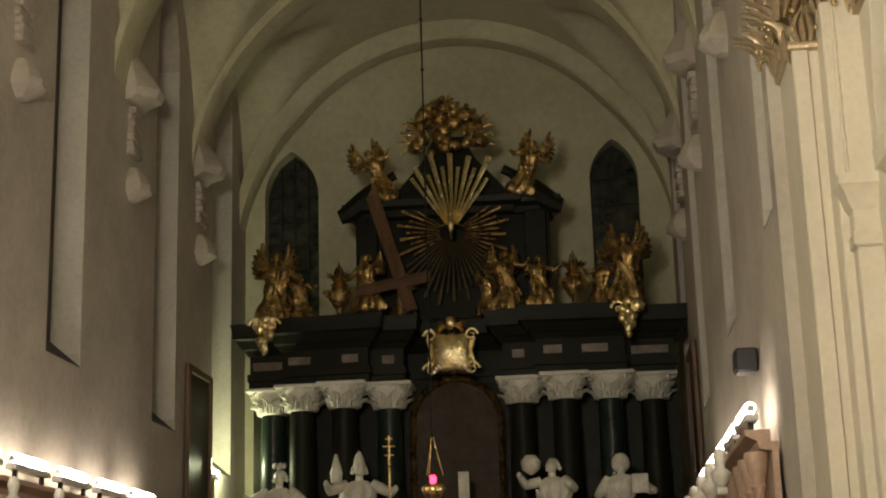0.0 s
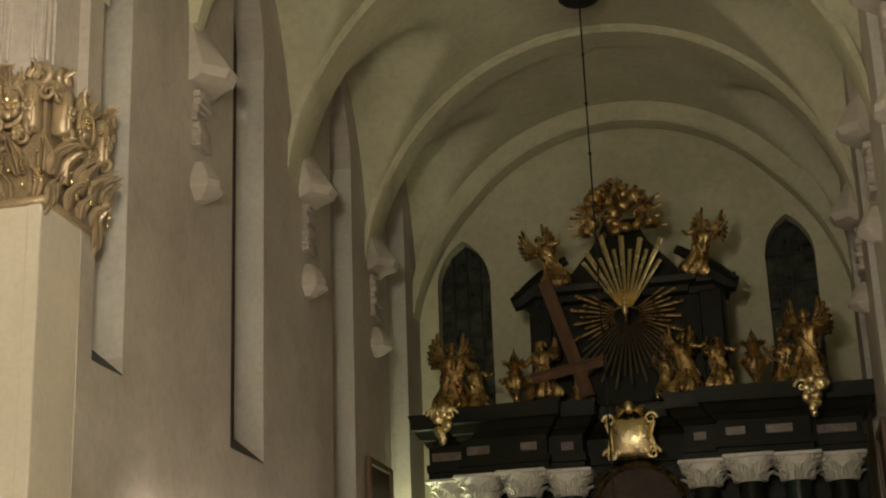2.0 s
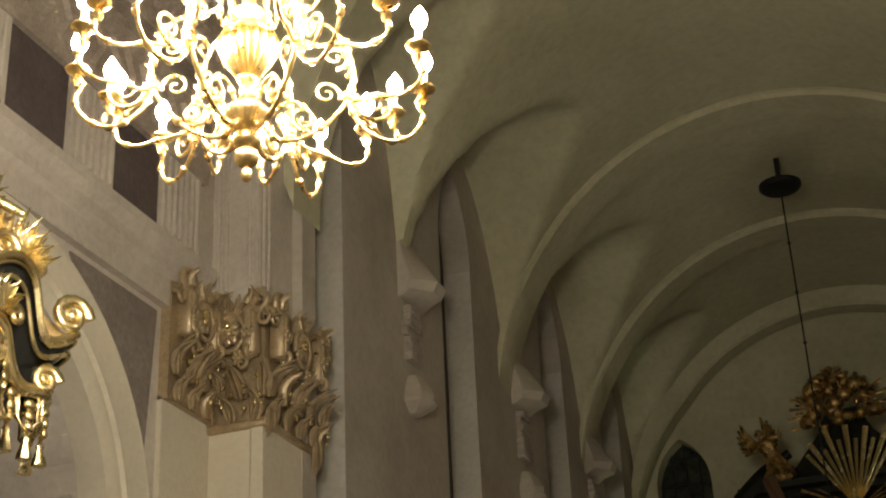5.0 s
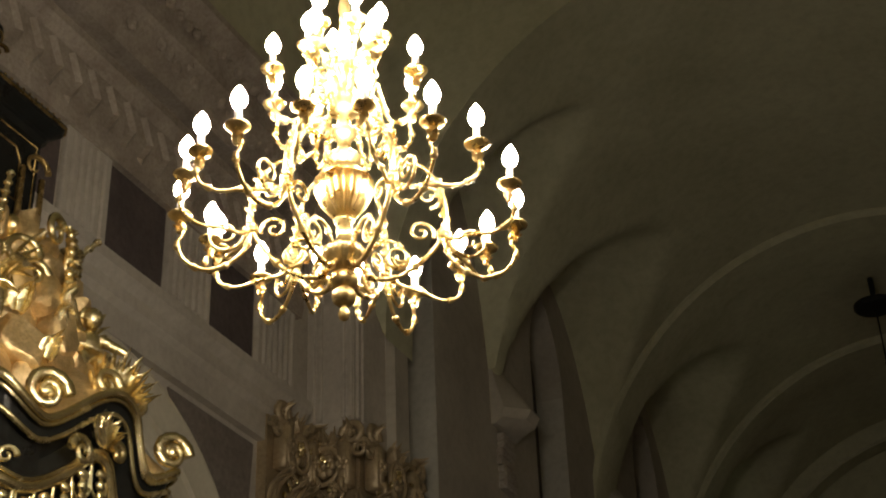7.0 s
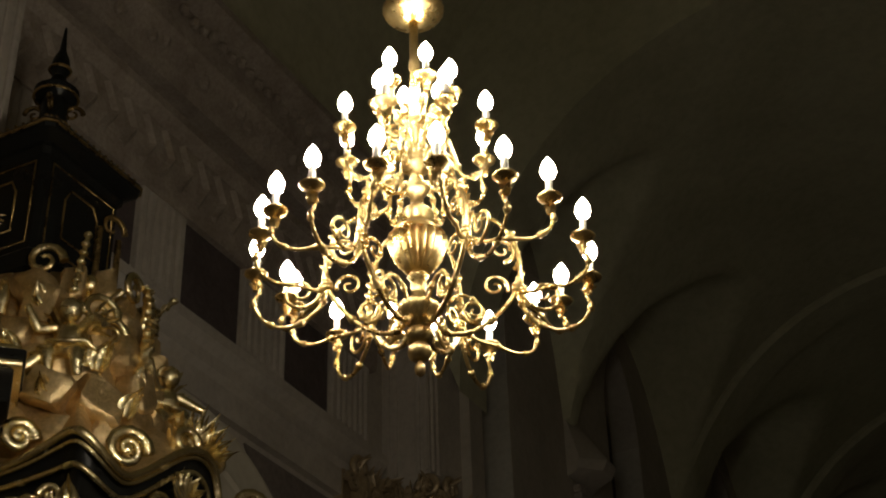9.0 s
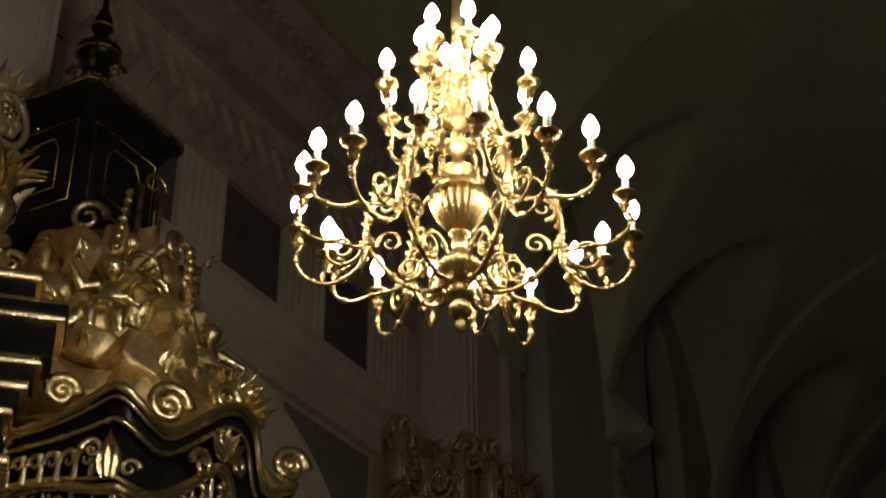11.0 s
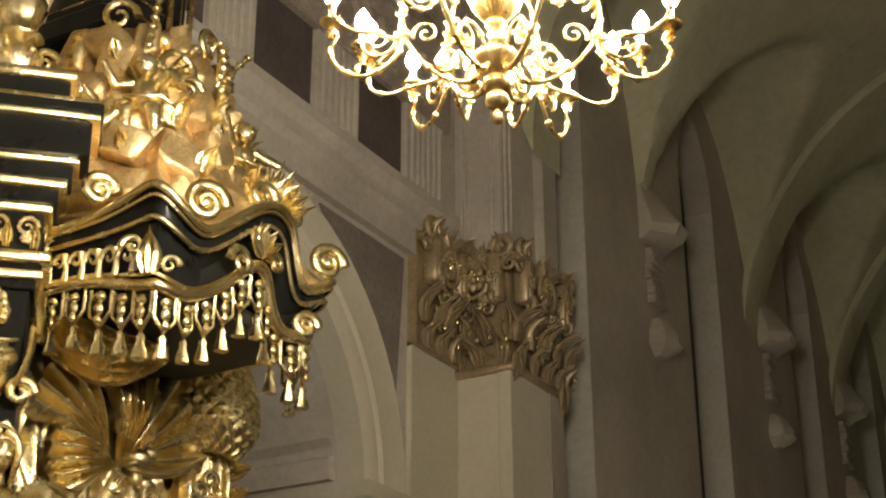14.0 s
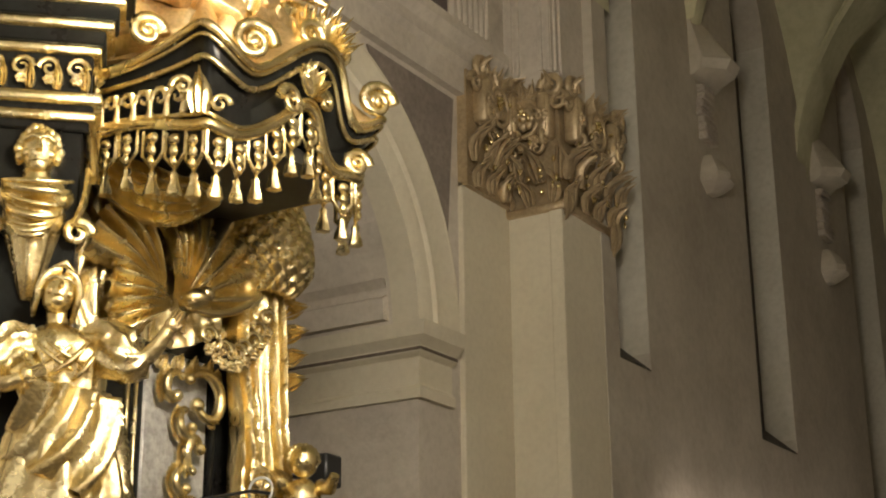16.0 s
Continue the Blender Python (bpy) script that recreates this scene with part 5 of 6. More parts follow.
canopy = part("canopy", Shape().loft([[a, a * 0.62 + b * 0.38 + Vector((0, 0, 0.02)), inward(a * 0.45 + b * 0.55, 0.07), inward(b, 0.02), inward(b, 0.12), inward(a, 0.16)] for a, b in zip(rim, rail)]), EBONY, pulpit, "black lacquered wavy canopy rim")
part("soffit", Shape().prism([(-7.8, 6.2), (-5.75, 6.2), (-5.72, 6.4), (-5.66, 7.0), (-5.75, 7.42), (-5.95, 7.62), (-7.8, 7.62)], pose(0, 0, 5.06), 0.10), BLACKP, canopy, "black canopy soffit")
for nm, off, r, src in (("upper_moulding", 0.02, 0.030, 0.0), ("rim_bead", 0.035, 0.014, 0.12), ("middle_moulding", 0.03, 0.020, 0.34), ("rail_moulding", 0.02, 0.038, 1.0), ("rail_bead", 0.03, 0.016, 0.90)):
    pts = [inward(a * (1 - src) + b * src, -off) for a, b in zip(rim, rail)]
    part(nm, Shape().tube(pts, r, 8), GOLD, canopy, "gilded moulding")
part("canopy_roof", Shape().loft([[inward(a, 0.05) + Vector((0, 0, 0.0)) for a in rim], [inward(a, 0.45) * 1 + Vector((0, 0, 0.35)) for a in rim], [inward(a, 0.75) + Vector((0, 0, 0.8)) for a in rim]]), GOLDM, canopy, "gilded stepped canopy roof")
# crest ornaments on the rail
cr = Shape()
for i in range(6):
    x = -6.52 + i * 0.135
    m = pose(x, NY - 0.0, 5.18 - 0.015 * i)
    c_scroll(cr, m @ pose(0, -0.02, 0.12), 0.05 + 0.006 * i, 0.024, 1.1, 12, hand=-1)
    cr.tube([m @ Vector((0.03, 0, 0)), m @ Vector((0.045, -0.01, 0.08)), m @ Vector((0.03, -0.02, 0.17))], [0.03, 0.022, 0.03], 7)
part("crest", cr, GOLD, canopy, "gilded crest of small scrolls")
cr = Shape()
m = pose(-5.66, NY - 0.03, 5.05, 0, 0, 35)
leaf(cr, m @ pose(0, -0.02, 0), 0.30, 0.13, 0.7)
c_scroll(cr, m @ pose(-0.1, -0.04, 0.16), 0.07, 0.026, hand=-1)
c_scroll(cr, m @ pose(0.12, -0.04, 0.05), 0.06, 0.022)
for y, z, r in ((6.72, 5.36, 0.10), (7.08, 5.48, 0.07)):
    c_scroll(cr, pose(FX + 0.05, y, z, 0, 0, 90), r, 0.035, 1.5, hand=-1)
for k in range(5):
    leaf(cr, pose(FX + 0.06, 6.92, 5.48, 0, 0, 90) @ pose(0, 0, 0, 0, -50 + 25 * k, 0), 0.24, 0.09, 0.5)
tagged(part("rim_scrollwork", cr, GOLD, canopy, "gilded scrollwork on the canopy rim"), kind="stuff")
for px, py, pz, rr in ((FX + 0.05, 7.66, 5.70, 0.13), (-6.1, NY - 0.05, 5.70, 0.11), (FX + 0.04, 6.36, 5.62, 0.14), (FX + 0.0, 7.50, 5.20, 0.09)):
    v = Shape()
    c_scroll(v, pose(px, py, pz, 0, 0, 60), rr, 0.045, 1.7, 22)
    c_scroll(v, pose(px - 0.03, py + 0.05, pz + 0.03, 0, 40, 60), rr * 0.7, 0.035, 1.3, 16, hand=-1)
    v.ball((px, py, pz), rr * 0.3, n=10, m=6)
    part("volute", v, GOLD, canopy, "gilded volute")
sh = Shape()
for k in range(9):
    leaf(sh, pose(FX - 0.05, 7.15, 5.86, 0, 0, 70) @ pose(0, 0, 0, 0, -64 + 16 * k, 0), 0.44 - 0.02 * abs(k - 4), 0.12, 0.55)
c_scroll(sh, pose(FX - 0.02, 7.0, 5.95, 0, 0, 70), 0.10, 0.035)
c_scroll(sh, pose(FX - 0.02, 7.32, 5.92, 0, 0, 70), 0.10, 0.035, hand=-1)
part("shell_crest", sh, GOLD, canopy, "gilded shell over the canopy front")

# tassels, each one a part
tas = Shape()
tas.tube([(-0.05, 0, 0), (-0.05, 0, -0.13), (0, 0, -0.20), (0.05, 0, -0.13), (0.05, 0, 0)], 0.010, 6)
tas.ball((0, -0.012, -0.05), 0.030, 0.02, 0.030, 8, 5)
tas.ball((0, -0.012, -0.11), 0.024, 0.018, 0.035, 8, 5)
tas.ball((0, -0.012, -0.165), 0.018, 0.016, 0.03, 8, 5)
tas.lathe([(0.034, -0.34), (0.030, -0.31), (0.014, -0.25), (0.020, -0.235), (0.012, -0.22), (0.004, -0.20)], 12, None, 6, 0.25)
tas.lathe([(0.005, -0.30), (0.012, -0.24)], 6)
first = None
acc, places = 0.0, []
for p, q in zip(rail, rail[1:]):
    acc += (q - p).length
    if acc > 0.175 and -6.95 < q.x and not (q.y > 7.3 and q.x < -5.9):
        acc = 0.0
        places.append((q, math.degrees(math.atan2((q - p).y, (q - p).x))))
for p, a in places:
    if first is None:
        first = part("tassel", tas, GOLD, canopy, "gilded lambrequin tab with a tassel")
        o = first
    else:
        o = first.copy()
        scene.collection.objects.link(o)
    k = random.Random(int(p.y * 100 + p.x * 77)).uniform(1.12, 1.28)
    o.matrix_basis = pose(p.x, p.y, p.z - 0.03, 0, 0, a) @ Matrix.Diagonal((k * 1.3, k * 1.2, k, 1))

# gilded pile of drapery and clouds on the canopy
rnd = random.Random(12)


def cloud_block(c, turn, w, d, h, seed):
    """A crumpled gilded lump of cloud and cloth: a rounded block with dented faces."""
    rr = random.Random(seed)
    s = Shape()
    rings = []
    lean = rr.uniform(-0.25, 0.25)
    for i in range(8):
        b = math.pi * (i / 7 - 0.5)
        kz, kr = math.copysign(abs(math.sin(b)) ** 0.38, math.sin(b)), max(math.cos(b), 0.01) ** 0.30
        ring = []
        for n in range(14):
            a = 2 * math.pi * n / 14
            x, y = math.copysign(abs(math.cos(a)) ** 0.45, math.cos(a)), math.copysign(abs(math.sin(a)) ** 0.45, math.sin(a))
            lob = 1 + rr.uniform(-0.16, 0.10)
            ring.append((w / 2 * x * kr * lob + lean * h * kz, d / 2 * y * kr * lob, h / 2 * kz * (1 + rr.uniform(-0.1, 0.1))))
        rings.append(ring)
    s.loft(rings)
    return s.moved(pose(*c, rr.uniform(-18, 18), rr.uniform(-26, 26), turn + rr.uniform(-20, 20)))


rows = ((5.86, 1.0, 12, 0.30), (6.10, 0.92, 11, 0.32), (6.36, 0.85, 10, 0.34), (6.62, 0.76, 9, 0.34), (6.88, 0.67, 8, 0.32), (7.12, 0.58, 8, 0.28))
for row, (z, r, n, h) in enumerate(rows):
    core = Shape().lathe([(r - 0.14, z - 0.22), (r - 0.10, z), (r - 0.18, z + 0.2)], 28, pose(-6.78, 6.90, 0))
    part("roof_tier", core, GOLDM, pulpit, "gilded tier of the canopy roof")
    for i in range(n):
        a = -135 + 225 * (i + 0.5 * (row % 2) + rnd.uniform(-0.15, 0.15)) / n
        w = 2 * math.pi * r * 225 / 360 / n * rnd.uniform(0.65, 1.2)
        q = r - 0.08 + rnd.uniform(-0.07, 0.08)
        part("cloud", cloud_block((-6.78 + q * 0.96 * math.cos(radians(a)), 6.90 + q * 0.93 * math.sin(radians(a)), z + rnd.uniform(-0.04, 0.05)), a + 90, w, rnd.uniform(0.2, 0.3), h * rnd.uniform(0.75, 1.1), row * 20 + i), GOLDM, pulpit, "rounded gilded cloud lump", 52)
for i in range(26):
    t = rnd.uniform(0.02, 0.97)
    a = radians(rnd.uniform(-130, 80))
    r = 1.02 * (1 - t) + 0.56 * t
    o = Shape()
    m = pose(-6.75 + r * math.cos(a), 6.92 + r * math.sin(a), 5.75 + 1.6 * t, 0, 0, math.degrees(a) + 90) @ pose(0, 0, 0, 0, rnd.uniform(-50, 50), 0)
    kind = i % 3
    if kind == 0:
        c_scroll(o, m, rnd.uniform(0.10, 0.17), 0.035, 1.4)
    elif kind == 1:
        leaf(o, m, rnd.uniform(0.18, 0.28), 0.13, 0.8)
    else:
        o.tube([m @ Vector((0, 0, -0.15)), m @ Vector((0.03, -0.05, 0)), m @ Vector((0, -0.03, 0.17))], [0.03, 0.05, 0.02], 8)
        for k in range(5):
            o.ball(m @ Vector((0.0, -0.05, -0.12 + 0.06 * k)), 0.05, 0.05, 0.022, 8, 4)
    part("roof_ornament", o, GOLD, pulpit, "gilded scroll or leaf")
for x, y, z, h, tn, sd in ((-6.10, 6.35, 6.25, 0.62, 25, 1), (-5.98, 7.25, 6.15, 0.6, 75, 2), (-6.30, 6.70, 6.75, 0.55, 45, 3), (-6.40, 7.40, 6.65, 0.5, 70, 4)):
    o = Shape()
    putto(o, pose(x, y, z, 0, 0, tn), h, True, sd)
    part("cherub", o, GOLD, pulpit, "gilded winged cherub figure")
for (xa, ya, za), (xb, yb, zb) in (((-6.42, 7.26, 7.05), (-6.20, 7.52, 7.46)), ((-6.2, 6.45, 7.0), (-6.18, 6.50, 7.46)), ((-6.0, 6.95, 6.45), (-5.98, 6.98, 6.85))):
    rod = Shape()
    a, b = Vector((xa, ya, za)), Vector((xb, yb, zb))
    rod.tube([a, b], 0.02, 8)
    for k in range(7):
        rod.ball(a + (b - a) * (k / 6), 0.036, 0.036, 0.026, 8, 4)
    part("torch", rod, GOLD, pulpit, "gilded beaded torch")
garland = Shape()
for i in range(22):
    t = i / 21
    garland.ball((-6.36 + 0.34 * t, 7.44 + 0.20 * t, 6.86 - 0.66 * t), 0.05 + 0.02 * rnd.random(), n=8, m=5)
tagged(part("garland", garland, OLDGOLD, pulpit, "dark gilded leaf garland"), kind="stuff")

# the black lantern on top
LX, LY, LZ = -7.02, 6.86, -0.42


def chamfered(h, z, c=0.10):
    return [(LX + x * h, LY + y * h * 1.05, z + LZ) for x, y in ((1, -1 + c), (1, 1 - c), (1 - c, 1), (-1 + c, 1), (-1, 1 - c), (-1, -1 + c), (-1 + c, -1), (1 - c, -1))]


lan = part("lantern", Shape().loft([chamfered(r, z) for r, z in ((0.47, 7.70), (0.47, 7.84), (0.41, 7.90), (0.41, 8.74))]), EBONY, pulpit, "black square lantern box with chamfered corners", 25)
part("lantern_cornice", Shape().loft([chamfered(r, z) for r, z in ((0.41, 8.72), (0.44, 8.76), (0.44, 8.80), (0.52, 8.86), (0.54, 8.92), (0.42, 9.06), (0.24, 9.20), (0.18, 9.26))]), EBONY, lan, "black cornice and roof", 25)
part("cornice_edge", Shape().tube([Vector(p) for p in chamfered(0.535, 8.90) + chamfered(0.535, 8.90)[:1]], 0.014, 6), OLDGOLD, lan, "dull gilded edge")
bd = Shape()
for row in range(3):
    pts = chamfered(0.49 - 0.07 * row, 8.98 + 0.05 * row)
    for a, b in zip(pts, pts[1:] + pts[:1]):
        a, b = Vector(a), Vector(b)
        k = max(2, int((b - a).length / 0.07))
        for i in range(k):
            bd.ball(a + (b - a) * (i / k), 0.014, n=6, m=4)
tagged(part("cornice_beads", bd, OLDGOLD, lan, "rows of small gilded beads"), kind="stuff")
for side in (0, 1):
    if side == 0:
        P = lambda u, z: Vector((LX - 0.37 + 0.74 * u, LY - 0.41 * 1.05 - 0.004, z + LZ))
    else:
        P = lambda u, z: Vector((LX + 0.414, LY - 0.39 + 0.78 * u, z + LZ))
    fr = Shape()
    for loop in ([(0.06, 7.96), (0.94, 7.96), (0.94, 8.66), (0.06, 8.66), (0.06, 7.96)], [(0.27, 8.10), (0.73, 8.10), (0.73, 8.44), (0.66, 8.54), (0.34, 8.54), (0.27, 8.44), (0.27, 8.10)]):
        fr.tube([P(u, z) for u, z in loop], 0.009, 5)
    part("panel_moulding", fr, OLDGOLD, lan, "thin dull gilded panel moulding")
top = Shape().lathe([(0.18, 9.24), (0.12, 9.30), (0.15, 9.34), (0.11, 9.38), (0.11, 9.62), (0.16, 9.66), (0.18, 9.72), (0.09, 9.80), (0.05, 9.88), (0.08, 9.95), (0.07, 10.05), (0.03, 10.15), (0.01, 10.4)], 16, pose(LX, LY, LZ))
part("lantern_top", top, EBONY, lan, "small black turret with gilded edges")
tw = Shape()
for z, r in ((9.36, 0.14), (9.66, 0.175), (9.95, 0.085)):
    tw.tube([(LX + r * math.cos(2 * math.pi * i / 20), LY + r * math.sin(2 * math.pi * i / 20), z + LZ) for i in range(21)], 0.012, 6)
for k in range(4):
    c_scroll(tw, pose(LX, LY, 9.5 + LZ, 0, 0, 90 * k + 30) @ pose(0.15, 0, 0), 0.08, 0.022, 1.3)
tagged(part("turret_scrollwork", tw, OLDGOLD, lan, "gilded rings and scrolls"), kind="stuff")
nc = Shape().tube([(-6.55, 7.02, 7.40), (-6.55, 7.02, 7.95)], 0.025, 8).tube([(-6.55, 7.24, 7.40), (-6.55, 7.24, 7.95)], 0.025, 8)
c_scroll(nc, pose(-6.54, 7.14, 8.0, 0, 0, 80), 0.13, 0.025, 0.9)
part("niche_frame", nc, OLDGOLD, lan, "small gilded niche columns")

# the flanking column with its entablature
def block(s, cx, cy, hx, hy, z0, z1, b=0.01):
    return s.box(cx - hx, cx + hx, cy - hy, cy + hy, z0, z1, b)
CXX, CYY = -6.80, 5.83
col = part("column_body", block(Shape(), CXX, CYY, 0.30, 0.30, 0, 5.05), EBONY, pulpit, "black pilaster of the pulpit back")
for z0, z1, h, mat, nm in ((5.02, 5.09, 0.33, EBONY, "neck"), (5.09, 5.12, 0.36, GOLD, "fillet"), (5.12, 5.19, 0.35, EBONY, "architrave"), (5.19, 5.23, 0.39, GOLD, "fillet"), (5.23, 5.52, 0.33, EBONY, "frieze"), (5.52, 5.56, 0.37, GOLD, "fillet"),
                           (5.56, 5.66, 0.40, EBONY, "cornice"), (5.66, 5.70, 0.44, GOLD, "fillet"), (5.70, 5.80, 0.47, EBONY, "cornice"), (5.80, 5.83, 0.50, GOLD, "fillet"), (5.83, 6.06, 0.56, EBONY, "cornice"), (6.06, 6.09, 0.60, GOLD, "fillet"), (6.09, 6.16, 0.62, EBONY, "cornice"), (6.16, 6.19, 0.58, GOLD, "fillet"), (6.19, 6.42, 0.40, EBONY, "attic_block"), (6.42, 6.46, 0.43, GOLD, "fillet")):
    g = 0.014 if nm == "fillet" else 0.0
    part(nm, block(Shape(), CXX, CYY, h + g * 0.5, h + g * 0.5, z0 - g, z1 + g), mat, col)
fz = Shape()
for ang, base in ((0, pose(CXX, CYY - 0.34, 5.25)), (90, pose(CXX + 0.34, CYY, 5.25, 0, 0, 90))):
    for i in range(4):
        x = -0.24 + 0.16 * i
        c_scroll(fz, base @ pose(x, 0, 0.16), 0.07, 0.022, 1.4, 14, hand=1 if i % 2 else -1)
        leaf(fz, base @ pose(x + 0.05, 0, 0.02), 0.2, 0.07, 0.6)
        flower(fz, (x, -0.02, 0.08), 0.04, base)
part("frieze_ornament", fz, GOLD, col, "gilded openwork leaf frieze")
for k, z in ((0, 6.46), (1, 6.72)):
    vs = Shape().lathe([(0.16, 0), (0.2, 0.05), (0.12, 0.1), (0.17, 0.2), (0.22, 0.32), (0.16, 0.42), (0.10, 0.46), (0.15, 0.52)], 24, pose(CXX + 0.02, CYY, z + 0.15 * k, 0, 0, 0) @ Matrix.Diagonal((0.9 - 0.1 * k, 0.9 - 0.1 * k, 0.9, 1)), 10, 0.15)
    part("vase", vs, GOLD, col, "gilded leafy vase")
vb = Shape()
for k in range(7):
    leaf(vb, pose(CXX, CYY, 7.2, 0, 0, 51 * k) @ pose(0, -0.08, 0), 0.45, 0.2, 0.9)
    c_scroll(vb, pose(CXX, CYY, 6.75, 0, 0, 51 * k) @ pose(0.2, 0, 0), 0.1, 0.03)
part("vase_leaves", vb, GOLD, col, "gilded acanthus flame")
turn_c = Matrix.Translation((CXX, CYY, 0)) @ pose(0, 0, 0, 0, 0, 44) @ Matrix.Translation((-CXX, -CYY, 0))
col.matrix_basis = turn_c
# herm bust under the entablature
hb = Shape()
hb.ball((0, -0.02, 0.80), 0.095, 0.115, 0.145, 18, 12)
hb.ball((0, -0.055, 0.725), 0.062, 0.07, 0.06, 12, 7)
hb.tube([(0, -0.128, 0.84), (0, -0.146, 0.795), (0, -0.150, 0.775)], [0.012, 0.018, 0.020], 8)
hb.tube([(-0.075, -0.098, 0.845), (-0.035, -0.128, 0.862), (0, -0.130, 0.850), (0.035, -0.128, 0.862), (0.075, -0.098, 0.845)], 0.013, 7)
for k in (-1, 1):
    hb.ball((k * 0.038, -0.112, 0.826), 0.017, 0.012, 0.011, 8, 5)
    hb.ball((k * 0.055, -0.092, 0.775), 0.03, 0.025, 0.03, 8, 5)
hb.tube([(-0.03, -0.118, 0.735), (0, -0.128, 0.738), (0.03, -0.118, 0.735)], 0.010, 6)
for row in range(3):
    for i in range(13):
        a = math.pi * (i / 12 * 1.16 - 0.08)
        hb.ball(((0.096 + 0.006 * (i % 2)) * math.cos(a), -0.04 + 0.05 * row + 0.012 * math.cos(5 * a), 0.80 + (0.125 - 0.012 * row) * math.sin(a)), 0.030, 0.034, 0.038, 8, 5)
hb.tube([(0, 0, 0.50), (0, -0.02, 0.60), (0, -0.02, 0.70)], [0.15, 0.085, 0.07], 14)
hb.ball((0, 0.01, 0.47), 0.235, 0.13, 0.13, 18, 9)
hb.ball((0, -0.02, 0.33), 0.19, 0.13, 0.17, 18, 9)
for k in range(7):
    w = 0.21 - 0.012 * k
    sag = 0.06 + 0.018 * k
    pts = [(w * math.sin(math.pi * (i / 10 - 0.5)) * (1 - 0.12 * k * (i > 5) * 0.3), -0.05 - 0.125 * math.cos(math.pi * (i / 10 - 0.5)) - 0.004 * k, 0.545 - 0.038 * k - sag * math.cos(math.pi * (i / 10 - 0.5)) + 0.03 * math.sin(2.2 * i / 10 + k)) for i in range(11)]
    hb.tube(pts, [0.008 + (0.010 + 0.012 * (k % 2)) * math.sin(math.pi * i / 10) for i in range(11)], 7)
hb.lathe([(0.05, -0.16), (0.09, -0.02), (0.14, 0.14), (0.17, 0.24)], 32, None, 9, 0.18)
for k in (-1, 1):
    hb.tube(curve([(k * 0.24, 0.02, 0.95), (k * 0.27, -0.04, 0.80), (k * 0.285, -0.08, 0.6), (k * 0.27, -0.10, 0.42), (k * 0.22, -0.09, 0.28)]), 0.05, 8, 0.45)
    c_scroll(hb, pose(k * 0.25, -0.08, 0.24), 0.085, 0.04, 1.3, hand=k)
hb.v = [(x * 1.14, y * 1.14, (z - 0.8) * 1.14 + 0.735) if z > 0.655 else (x, y, z) for x, y, z in hb.v]
ob = part("herm_bust", hb, GOLD, pulpit, "gilded herm bust with folded cloth")
ob.matrix_basis = pose(-6.56, 5.66, 4.13, 0, 0, 48)
lf = Shape()
for i in range(5):
    leaf(lf, pose(-6.66, 5.72, 4.30 - 0.05 * (i % 2), 0, 0, 48) @ pose(0.10 * (i - 2), -0.05, 0, 0, 22 * (i - 2), 0), 0.24, 0.11, 0.8)
    flower(lf, (0.07 * (i - 3.5) - 0.05, -0.06, 4.18 - 0.12 * i), 0.07, pose(-6.66, 5.72, 0, 0, 0, 48), 6)
part("herm_leaves", lf, GOLD, pulpit, "gilded leaves below the bust")

# back board with rocaille
bb = part("back_board", Shape().box(-7.35, -7.06, 6.3, 8.5, 0, 5.05, 0.02), EBONY, pulpit, "black lacquered back board")
part("board_panel", Shape().box(-7.07, -7.03, 7.15, 7.78, 2.2, 4.10, 0.02), PALEM, bb, "grey painted panel")
for y in (6.98, 7.06):
    part("gilded_strip", Shape().box(-7.06, -7.02, y, y + 0.035, 0, 4.0, 0.008), GOLD, bb)
for y in (7.10, 7.84, 8.12):
    part("black_moulding", Shape().tube([(-7.04, y, 0.2), (-7.04, y, 4.05)], 0.03, 8), EBONY, bb)
M0 = pose(-7.0, 7.50, 3.88, 0, 0, 90)


def frilled_scroll(cx, cz, r, a0, a1, thick, frill):
    """A raised C-scroll with leaflets along its outer edge, on the back board."""
    s = Shape()
    n = 22
    pts, rad = [], []
    for i in range(n + 1):
        k = i / n
        a = radians(a0 + (a1 - a0) * k)
        q = r * (1 - 0.55 * max(0, k - 0.72) / 0.28)
        pts.append(M0 @ Vector((cx + q * math.cos(a), -0.05 - 0.02 * math.sin(math.pi * k), cz + q * math.sin(a))))
        rad.append(thick * (0.45 + 0.75 * math.sin(math.pi * (0.1 + 0.8 * k))))
    s.tube(pts, rad, 8)
    s.ball(pts[-1], thick * 1.5, n=9, m=6)
    s.ball(pts[0], thick * 1.1, n=9, m=6)
    m = max(5, int(abs(a1 - a0) / 20))
    for i in range(m):
        a = a0 + (a1 - a0) * (0.04 + 0.72 * i / m)
        p = (cx + (r + 0.2 * thick) * math.cos(radians(a)), -0.02, cz + (r + 0.2 * thick) * math.sin(radians(a)))
        leaf(s, M0 @ pose(*p, 0, 90 - a, 0), frill, frill * 0.62, 0.5, 5)
    return s


